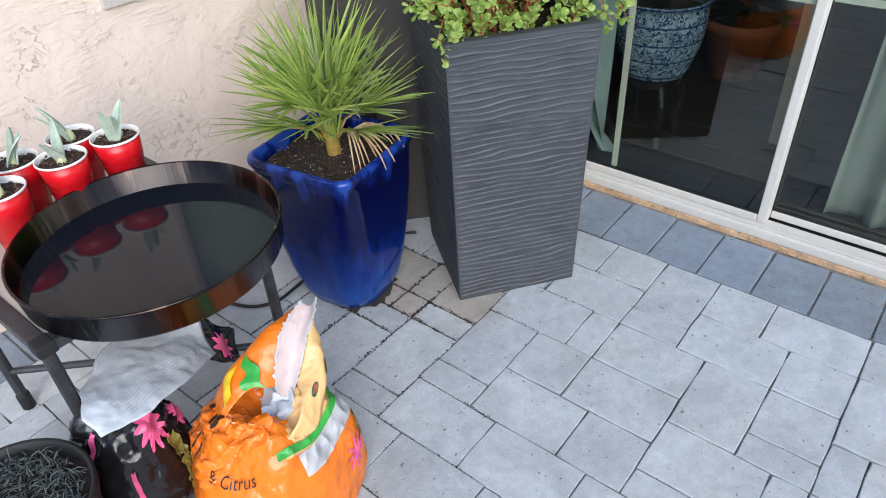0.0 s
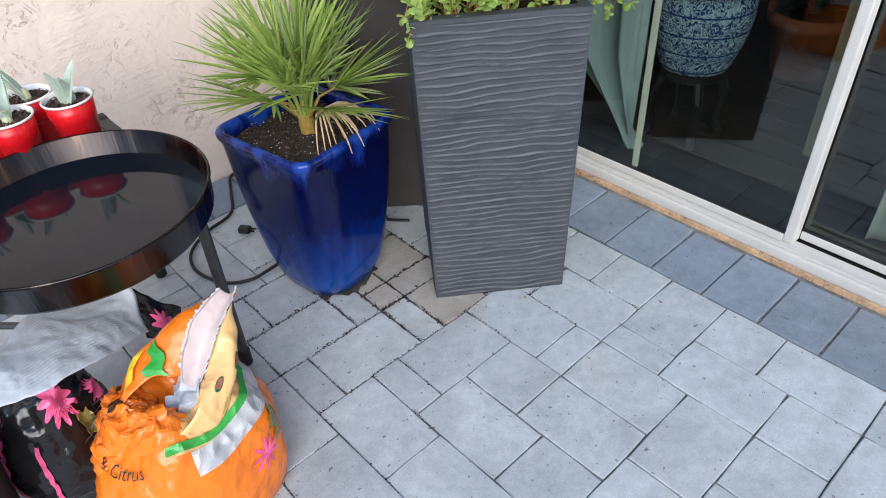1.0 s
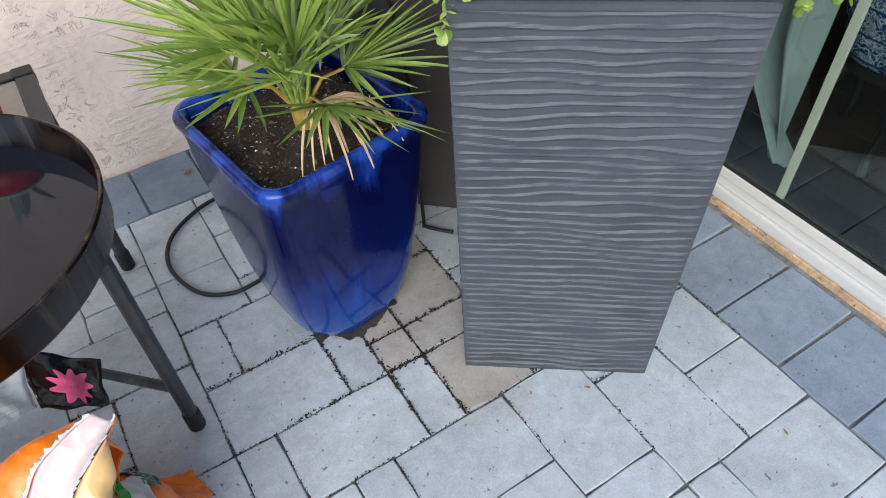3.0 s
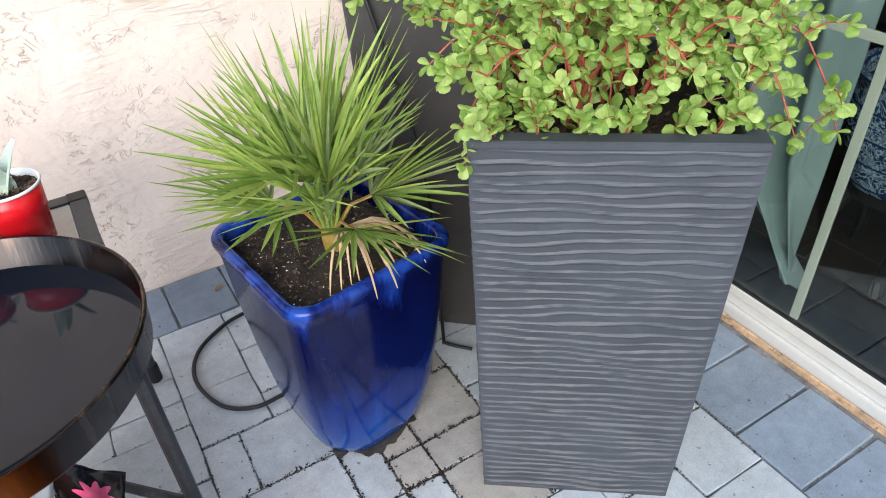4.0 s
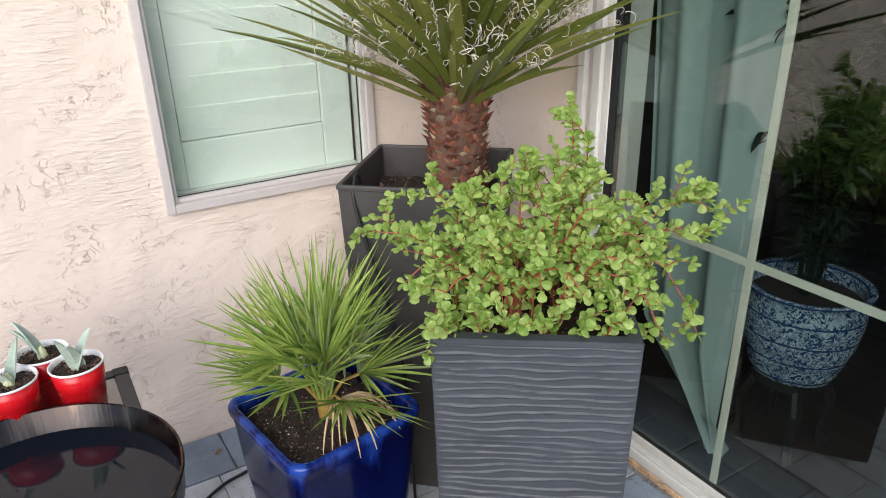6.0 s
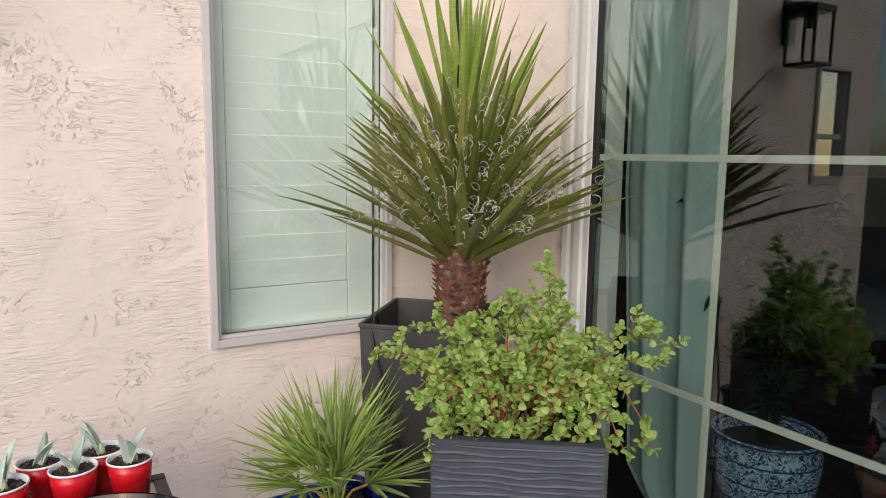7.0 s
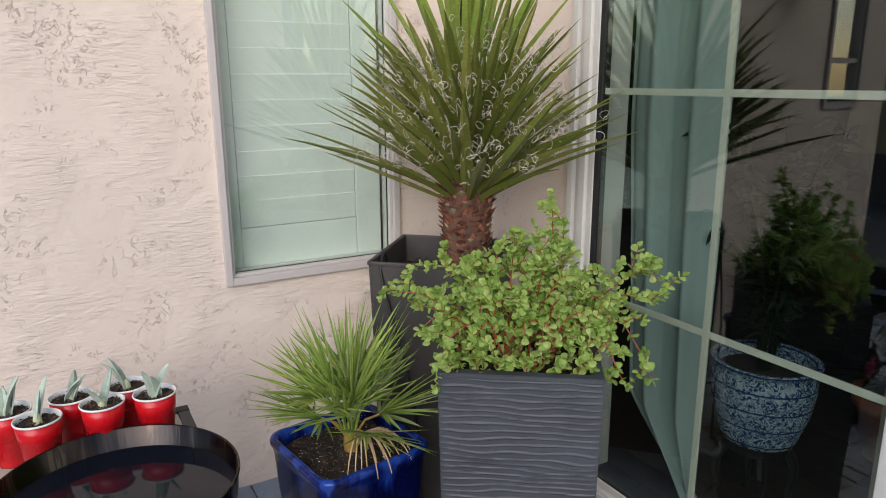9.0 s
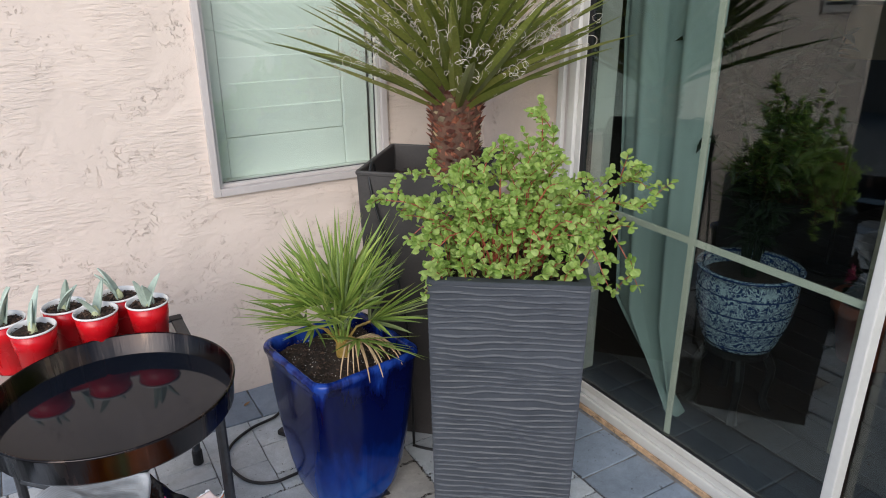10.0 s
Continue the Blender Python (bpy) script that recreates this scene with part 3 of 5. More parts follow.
tagged(part("ceiling", box(0.14, -5.1, 2.6, RX + 0.1, 0.2, 2.7), ROOM_DIM), "plain room ceiling, indoor dimness put into its colour", "ceiling", kind="structure")
# unseen wall added to keep the space behind the north wall's windows dark
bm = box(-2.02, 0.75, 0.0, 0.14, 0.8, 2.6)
tagged(part("wall_back_room", bm, ROOM_DIM), "unseen plain wall added behind the windows", "wall", kind="structure")


def window(name, x0, x1, z0, z1, label, glass):
    """A vinyl window in the north wall: stepped frame, bead, pane, and a louvred shutter behind it."""
    w = thing(name, (x0 + x1) / 2, 0, z0, label=label, category="window", kind="structure")
    ax, bx, h = x0 - (x0 + x1) / 2, x1 - (x0 + x1) / 2, z1 - z0
    for nm, a in (("frame_stile", (ax, ax + 0.022)), ("frame_stile", (bx - 0.022, bx))):
        part(nm, box(a[0], -0.016, 0, a[1], 0.09, h, 0.002), VINYL_GREY, w)
    part("frame_rail", box(ax + 0.0225, -0.0165, 0, bx - 0.0225, 0.09, 0.024, 0.002), VINYL_GREY, w)
    part("frame_rail", box(ax + 0.0225, -0.0165, h - 0.024, bx - 0.0225, 0.09, h, 0.002), VINYL_GREY, w)
    for a, b in ((ax + 0.022, ax + 0.034), (bx - 0.034, bx - 0.022)):
        part("glazing_bead", box(a, 0.0, 0.024, b, 0.05, h - 0.024, 0.002), VINYL, w)
    part("glazing_bead", box(ax + 0.0345, 0.001, 0.0245, bx - 0.0345, 0.05, 0.035, 0.002), VINYL_GREY, w)
    part("gasket", box(bx - 0.0368, 0.016, 0.036, bx - 0.0345, 0.0215, h - 0.04), SEAL, w)
    part("gasket", box(ax + 0.036, 0.0185, 0.0355, bx - 0.0385, 0.0215, 0.0375), SEAL, w)
    pane = part("pane", box(ax + 0.0345, 0.022, 0.036, bx - 0.0345, 0.026, h - 0.03), glass, w, "green-tinted window glass")
    pane.visible_shadow = False
    sh = part("shutter", box(ax + 0.03, 0.102, 0.026, ax + 0.0855, 0.13, h - 0.05, 0.003), SHUTTER, w, "pale closed louvred shutter")
    part("shutter_stile", box(bx - 0.12, 0.1, 0.026, bx - 0.024, 0.128, h - 0.03, 0.004), SHUTTER, sh)
    part("shutter_rail", box(ax + 0.086, 0.101, 0.026, bx - 0.121, 0.127, 0.16, 0.004), SHUTTER, sh)
    part("inner_sill", box(ax + 0.023, 0.051, 0.0245, bx - 0.023, 0.135, 0.0255), SHUTTER, w)
    z = 0.168
    while z < h - 0.1:
        b = box(ax + 0.088, -0.004, -0.046, bx - 0.122, 0.004, 0.0463, 0.003)
        part("louvre", b, SHUTTER, sh, m=pose(0, 0.1105, z + 0.04, 3.0, 0, 0))
        z += 0.083
    return w


window("window_1", WIN_X0, WIN_X1, WIN_Z0, WIN_Z1, "grey vinyl window with green-tinted glass and closed shutters", WINDOW_GLASS)
win_2 = window("window_2", W2_X0, W2_X1, W2_Z0, W2_Z1, "small shuttered window in the end of the stucco wall", MIRROR_GLASS)
part("meeting_rail", box(-0.12, 0.004, 0.235, 0.12, 0.0215, 0.262, 0.002), VINYL_GREY, win_2)

# ---- sliding door ----
door = thing("door_1", 0, -1.5, 0, label="almond vinyl sliding glass door with grid muntins", category="sliding door", kind="structure")
OY = 1.5
MY = 0.022
for i, (a, b, x) in enumerate(((-0.468, -0.494, -0.034), (-0.4945, -0.516, -0.020), (-0.5165, -0.547, -0.029), (-0.5475, -0.571, -0.016))):
    part("jamb_rib", box(x, b + OY, 0.02, 0.12, a + OY, DZ1, 0.003), VINYL if i != 1 else VINYL_GREY, door)
part("jamb_gasket", box(-0.012, -0.589 + OY, 0.066, 0.02, -0.5715 + OY, 1.99), SEAL, door, "black door gasket")
part("jamb", box(-0.03, DY1 + OY, 0.02, 0.12, DY1 + 0.05 + OY, DZ1, 0.003), VINYL, door)
part("head", box(-0.03, DY1 + 0.0505 + OY, 1.99, 0.12, -0.5715 + OY, DZ1, 0.003), VINYL, door)
part("sill_base", box(-0.053, DY1 + OY, -0.02, 0.13, DY0 + OY, 0.010, 0.003), RAW_EDGE, door, "weathered tan edge under the sill")
part("sill", box(-0.050, DY1 + 0.0005 + OY, 0.0102, 0.018, DY0 - 0.0005 + OY, 0.043, 0.006), VINYL, door)
part("inner_track", box(0.0185, DY1 + 0.0005 + OY, 0.0102, 0.13, DY0 - 0.0005 + OY, 0.040, 0.004), BRONZE, door, "dark inner door track")
part("sill_lip", box(-0.042, DY1 + 0.051 + OY, 0.0432, -0.030, -0.573 + OY, 0.050, 0.002), VINYL, door)


def panel(y0, y1, x, tall):
    """One glass panel: bottom rail, stiles, muntins and pane."""
    p = part("panel_rail", box(x - 0.016, y1 + OY, 0.0435, x + 0.002, y0 + OY, 0.066, 0.003), VINYL, door)
    part("panel_rail_top", box(x - 0.014, y1 + 0.03 + OY, 1.965, x + 0.02, y0 - 0.03 + OY, 1.9898, 0.003), VINYL, door)
    part("panel_gasket", box(x - 0.010, y1 + OY, 0.0662, x - 0.002, y0 + OY, 0.0705), SEAL, door)
    ym = (y0 + y1) / 2 + (MY if tall else 0)
    for z in (0.698, 1.338):
        part("muntin", box(x + 0.001, y1 + OY, z - 0.0095, x + 0.008, y0 + OY, z + 0.0095, 0.002), MUNTIN, door)
    part("muntin", box(x + 0.0005, ym - 0.0095 + OY, 0.0706, x + 0.0085, ym + 0.0095 + OY, 1.9648, 0.002), MUNTIN, door)
    g = part("pane", box(x - 0.006, y1 + OY, 0.0706, x - 0.002, y0 + OY, 1.9648), GLASS, door, "dim reflecting door glass")
    g.visible_shadow = False


panel(-0.5895, -1.512, 0.0, True)
part("meeting_stile", box(-0.012, -1.540 + OY, 0.0437, 0.030, -1.5125 + OY, 1.9897, 0.004), VINYL, door)
panel(-1.5405, -2.40, 0.045, False)
part("end_stile", box(0.02, -2.449 + OY, 0.0437, 0.07, -2.4005 + OY, 1.9897, 0.004), VINYL, door)
part("pull_bar", box(0.048, -1.509 + OY, 0.27, 0.07, -1.474 + OY, 1.9, 0.004), HANDLE_TAN, door, "tan vertical pull bar inside the glass")

# ---- things by the wall ----


def ripple_planter():
    """Tall tapered square planter with a carved ripple relief on all four faces."""
    th = thing("ripple_planter", -0.547, -0.936, 0.0, -37.0, "tall tapered grey planter with wavy carved ridges", "planter")
    H, top, bot = 0.742, 0.182, 0.1675
    bm = bmesh.new()
    cols, rows = 26, 400
    for f in range(4):
        rot = Matrix.Rotation(math.pi / 2 * f, 3, "Z")
        grid = []
        for j in range(rows + 1):
            z = H * j / rows
            half = bot + (top - bot) * j / rows
            row = []
            for i in range(cols + 1):
                x = -1 + 2 * i / cols
                q = Vector((x * half * 5.0 + f * 17, z * 14, f * 3.1))
                ph = z / 0.0155 + 0.80 * noise.noise(q) + 0.35 * noise.noise(q * 2.3)
                fr = ph - math.floor(ph)
                d = max(0.0, 1 - min(fr, 1 - fr) / 0.20) ** 0.9
                lvl = 0.55 + 0.45 * noise.noise(Vector((x * 2.2 + f * 9, math.floor(ph + 0.5) * 1.37, 5)))
                e = min(1.0, (1 - abs(x)) / 0.05, (H - z) / 0.022, z / 0.01)
                row.append(bm.verts.new(rot @ Vector((x * half, -half - (0.0050 * d * lvl + 0.001 * noise.noise(q * 1.3)) * max(0.0, e), z))))
            grid.append(row)
        for j in range(rows):
            for i in range(cols):
                bm.faces.new((grid[j][i], grid[j][i + 1], grid[j + 1][i + 1], grid[j + 1][i]))
    bmesh.ops.remove_doubles(bm, verts=bm.verts, dist=0.0003)
    part("body", bm, RIPPLE, th)
    part("rim", squircle([(top - 0.0005, 0.004, H - 0.012), (top + 0.001, 0.004, H - 0.008), (top + 0.001, 0.004, H - 0.001), (top - 0.002, 0.004, H + 0.001), (top - 0.024, 0.004, H + 0.001), (top - 0.026, 0.004, H - 0.002), (top - 0.030, 0.004, H - 0.10)], 4, cap0=False), RIPPLE, th, "smooth dark grey rim")
    part("soil", sheet(lambda u, v: ((u - 0.5) * 0.30, (v - 0.5) * 0.30, H - 0.035 + 0.014 * noise.noise(Vector((u * 9, v * 9, 2)))), 24, 24), SOIL, th)
    part("soil_litter", crumbs(420, lambda r: (r.uniform(-0.147, 0.147), r.uniform(-0.147, 0.147), H - 0.03 + r.uniform(-0.003, 0.008)), 0.006, 11), BARK_BITS, th)["kind"] = "stuff"
    return th


ripple_planter()


def tall_planter():
    th = thing("tall_planter", -0.480, -0.448, 0.0, -42.7, "tall smooth dark umber resin planter in the corner", "planter")
    H = 0.872
    part("body", squircle([(0.160, 0.012, 0.0), (0.163, 0.012, 0.03), (0.185, 0.012, H - 0.012), (0.1875, 0.010, H - 0.010), (0.188, 0.010, H - 0.003), (0.186, 0.010, H), (0.177, 0.008, H), (0.175, 0.008, H - 0.004), (0.172, 0.008, H - 0.16)], 6), UMBER, th)
    part("soil", sheet(lambda u, v: ((u - 0.5) * 0.34, (v - 0.5) * 0.34, H - 0.085 + 0.02 * noise.noise(Vector((u * 7, v * 7, 8)))), 20, 20), SOIL, th)
    part("soil_litter", crumbs(260, lambda r: (r.uniform(-0.16, 0.16), r.uniform(-0.16, 0.16), H - 0.078 + r.uniform(-0.004, 0.01)), 0.007, 12), BARK_BITS, th)["kind"] = "stuff"
    return th


tall_planter()


def blue_pot():
    th = thing("blue_pot", -0.901, -0.668, 0.0, 9.0, "glossy cobalt-glazed square ceramic pot with rounded corners", "flower pot")
    prof = [(0.104, 0.088, 0.0), (0.120, 0.092, 0.012), (0.134, 0.090, 0.05), (0.146, 0.083, 0.12), (0.156, 0.072, 0.22), (0.163, 0.061, 0.33), (0.166, 0.052, 0.42), (0.168, 0.050, 0.437), (0.173, 0.050, 0.446), (0.1735, 0.050, 0.455), (0.170, 0.048, 0.462), (0.161, 0.043, 0.464), (0.153, 0.039, 0.460), (0.150, 0.037, 0.452), (0.146, 0.035, 0.38)]
    prof = [(a * 0.935, c * 0.935, z) for a, c, z in prof]
    part("body", squircle(prof, 10), GLAZE, th, smooth=True)
    part("soil", sheet(lambda u, v: ((u - 0.5) * 0.285, (v - 0.5) * 0.285, 0.428 + 0.016 * noise.noise(Vector((u * 6, v * 6, 3))) - 0.01 * abs(u - 0.5)), 26, 26), SOIL, th)
    part("soil_litter", crumbs(700, lambda r: (r.uniform(-0.135, 0.135), r.uniform(-0.135, 0.135), 0.432 + r.uniform(-0.004, 0.008)), 0.004, 13), BARK_BITS, th)["kind"] = "stuff"
    part("perlite", crumbs(260, lambda r: (r.uniform(-0.135, 0.135), r.uniform(-0.135, 0.135), 0.436 + r.uniform(-0.003, 0.006)), 0.0022, 14), PERLITE, th, "white perlite grains")
    return th


blue_pot()


def blade(length, width, fold, droop, seg=6, bm=None, m=None, taper=0.75, base=0.55):
    """One strap leaf along +x, folded along its middle, bending down by droop."""
    bm = bm or bmesh.new()
    rows = []
    for k in range(seg + 1):
        t = k / seg
        w = width * (base + (1 - base) * min(1, t * 4)) * (1 - t ** 2.2) ** taper
        if k == seg:
            w = width * 0.03
        z = -droop * length * t * t
        x = length * t * (1 - 0.25 * abs(droop) * t)
        rows.append([(x, -w / 2, z + fold * w), (x, 0, z), (x, w / 2, z + fold * w)])
    vs = [[bm.verts.new((m @ Vector(c)) if m is not None else c) for c in r] for r in rows]
    for a, b in zip(vs, vs[1:]):
        bm.faces.new((a[0], a[1], b[1], b[0]))
        bm.faces.new((a[1], a[2], b[2], b[1]))
    return bm


def aim(az, el, roll=0.0):
    """Turns +x to the azimuth az and elevation el, degrees."""
    return (Matrix.Rotation(radians(az), 4, "Z") @ Matrix.Rotation(radians(-el), 4, "Y") @ Matrix.Rotation(radians(roll), 4, "X"))


def yucca():
    rnd = random.Random(5)
    th = thing("yucca", -0.425, -0.482, 0.75, 0, "thread-edged yucca with stiff green sword leaves on a short trunk", "yucca plant")
    # trunk with the stubs of cut leaves
    part("trunk", lathe([(0.060, 0.0), (0.066, 0.06), (0.070, 0.14), (0.072, 0.22), (0.076, 0.30), (0.06, 0.40), (0.03, 0.52)], 20, cap0=True, cap1=True), TRUNK, th)
    bm = bmesh.new()
    dry = bmesh.new()
    for k in range(420):
        z = 0.02 + 0.31 * k / 420
        az = k * 137.508 + rnd.uniform(-9, 9)
        r = 0.060 + 0.040 * z
        b = Matrix.Translation((r * math.cos(radians(az)), r * math.sin(radians(az)), z)) @ aim(az, rnd.uniform(25, 75), rnd.uniform(-20, 20))
        blade(rnd.uniform(0.018, 0.036), rnd.uniform(0.018, 0.032), 0.22, -0.15, 2, bm if rnd.random() < 0.85 else dry, b, 0.4, 1.0)
    part("stub_cover", bm, STUB, th, "reddish brown dry leaf stubs")["kind"] = "stuff"
    part("dry_stub_cover", dry, STUB_DRY, th, "straw-coloured dry leaf stubs")["kind"] = "stuff"
    old = []
    for k in range(6):
        b = blade(1.0, (0.055, 0.062, 0.05, 0.058, 0.066, 0.052)[k], (0.28, 0.34, 0.4)[k % 3], (0.03, 0.07, 0.11, 0.05, 0.0, 0.09)[k], 7)
        bmesh.ops.recalc_face_normals(b, faces=b.faces)
        me = bpy.data.meshes.new("leaf")
        b.to_mesh(me)
        b.free()
        old.append(me)
    threads = bmesh.new()
    n = 165
    for k in range(n):
        t = k / n
        az = k * 137.508 + rnd.uniform(-8, 8)
        z = 0.265 + 0.22 * t
        el = 29 + 33 * t ** 0.9 + rnd.uniform(-7, 7) - (rnd.uniform(0, 9) if rnd.random() < 0.12 else 0)
        L = rnd.uniform(0.37, 0.46) - 0.03 * t
        if t < 0.25 and rnd.random() < 0.35:
            L += rnd.uniform(0.05, 0.12)
        r = 0.05
        m = Matrix.Translation((r * math.cos(radians(az)), r * math.sin(radians(az)), z)) @ aim(az, el, rnd.uniform(-25, 25)) @ Matrix.Diagonal((L, 0.66, 0.6, 1))
        me = old[rnd.randrange(6)]
        ob = share("leaf", me, th, m)
        if not me.materials:
            me.materials.append(YUCCA_LEAF)
        # curled threads along the leaf edges
        for c in range(rnd.randint(10, 14)):
            s = rnd.uniform(0.28, 0.86)
            start = m @ Vector((s, rnd.choice((-1, 1)) * 0.028 * (1 - s * 0.6), 0.012))
            d = (m.to_3x3() @ Vector((1, 0, 0))).normalized()
            side = Vector((rnd.gauss(0, 1), rnd.gauss(0, 1), rnd.gauss(0, 1))).normalized()
            rr = rnd.uniform(0.005, 0.015)
            turn = rnd.uniform(0.8, 1.7) * math.pi * 1.3
            u1 = (side - d * side.dot(d)).normalized()
            pts = [start + u1 * rr * (1 - math.cos(turn * q / 8)) + d * rr * math.sin(turn * q / 8) + u1.cross(d) * 0.006 * q / 8 * rnd.uniform(-1, 1) for q in range(9)]
            tube(pts, 0.0007, 3, threads, cap=False)
    part("leaf_fibre", threads, THREAD, th, "pale curling leaf threads")["kind"] = "stuff"
    young = []
    for k in range(4):
        b = blade(1.0, (0.05, 0.056, 0.045, 0.06)[k], 0.3, (0.0, 0.03, 0.015, -0.02)[k], 7)
        bmesh.ops.recalc_face_normals(b, faces=b.faces)
        me = bpy.data.meshes.new("young_leaf")
        b.to_mesh(me)
        b.free()
        me.materials.append(YUCCA_NEW)
        young.append(me)
    for k in range(38):
        t = k / 38
        az = k * 137.508 + 40
        el = 46 + 43 * t ** 0.7 + rnd.uniform(-6, 4)
        L = 0.48 + 0.06 * t + rnd.uniform(-0.05, 0.05)
        m = Matrix.Translation((0.025 * math.cos(radians(az)) * (1 - t), 0.025 * math.sin(radians(az)) * (1 - t), 0.49 + 0.09 * t)) @ aim(az, el, rnd.uniform(-30, 30)) @ Matrix.Diagonal((L, 0.66, 0.62, 1))
        share("young_leaf", young[rnd.randrange(4)], th, m)
    part("dry_stalk", tube(curve_pts([(-0.03, -0.02, 0.72), (-0.04, -0.02, 1.0), (-0.058, -0.03, 1.18), (-0.075, -0.03, 1.5)], 10), [0.004] * 6 + [0.0035, 0.003, 0.003, 0.002], 6), SEAL, th, "thin dark dry stalk")
    return th


yucca()


def fan_palm():
    rnd = random.Random(9)
    th = thing("fan_palm", -0.894, -0.668, 0.428, 0, "young fan palm with spiky green leaves in the blue pot", "palm")
    part("stem", lathe([(0.016, -0.02), (0.019, 0.02), (0.017, 0.05), (0.011, 0.07), (0.005, 0.085)], 14, cap0=True, cap1=True), PALM_STALK, th, "yellow fibrous palm stem")
    fans = []
    n = 19
    for k in range(n):
        t = k / n
        fans.append((k * 137.508, 12 + 70 * t ** 0.8 + rnd.uniform(-8, 8), rnd.uniform(0.07, 0.11) + 0.03 * t, PALM_LEAF if k % 10 else PALM_TIP))
    for az, el, stalk, material in fans:
        a = aim(az, el)
        base = Vector((0, 0, 0.062))
        tip = base + a.to_3x3() @ Vector((stalk, 0, 0))
        f = part("frond", bmesh.new(), material, th)
        bm = bmesh.new()
        roll = rnd.uniform(-25, 25)
        cnt = rnd.randint(15, 19)
        for i in range(cnt):
            s = -1 + 2 * i / (cnt - 1)
            m = Matrix.Translation(tip) @ a @ Matrix.Rotation(radians(roll), 4, "X") @ Matrix.Rotation(radians(s * 70 + rnd.uniform(-2.5, 2.5)), 4, "Z") @ Matrix.Rotation(radians(rnd.uniform(-5, 5) + (4 if i % 2 else -4)), 4, "Y")
            blade(rnd.uniform(0.165, 0.215) * (1 - 0.22 * s * s) * (1 + 0.30 * max(0, el - 40) / 45), rnd.uniform(0.0085, 0.0125), 0.30, rnd.uniform(-0.04, 0.12), 5, bm, m, 0.75, 0.6)
        bmesh.ops.recalc_face_normals(bm, faces=bm.faces)
        bm.to_mesh(f.data)
        bm.free()
        part("stalk", tube([base + Vector((0.012 * math.cos(radians(az)), 0.012 * math.sin(radians(az)), -0.02)), (base + tip) / 2 + Vector((0, 0, 0.004)), tip], [0.004, 0.003, 0.0025], 5), PALM_STALK if el < 45 else PALM_LEAF, f)
    # the unopened spear and the dry leaf that hangs over the rim
    bm = bmesh.new()
    for i in range(7):
        blade(0.34 - 0.02 * i, 0.013, 0.3, 0.02, 5, bm, Matrix.Translation((0, 0, 0.05)) @ aim(200 + 25 * i, 84 - 3 * i))
    part("spear", bm, PALM_TIP, th, "pale folded spear leaf")
    bm = bmesh.new()
    for i in range(13):
        s = -1 + 2 * i / 12
        az = -80 + s * 50
        d = aim(az, 0).to_3x3() @ Vector((1, 0, 0))
        L = rnd.uniform(0.07, 0.13)
        st = Vector((0.010, -0.050, 0.066))
        pts = curve_pts([st, st + d * L * 0.55 + Vector((0, 0, 0.018)), st + d * L + Vector((0, 0, -0.012)), st + d * (L + 0.022) + Vector((0, 0, -0.05))], 8)
        tube(pts, [0.0035, 0.0035, 0.003, 0.003, 0.0025, 0.002, 0.0015, 0.0008], 4, bm)
    part("dry_frond", bm, PALM_DRY, th, "dry straw-coloured hanging frond")
    return th


fan_palm()


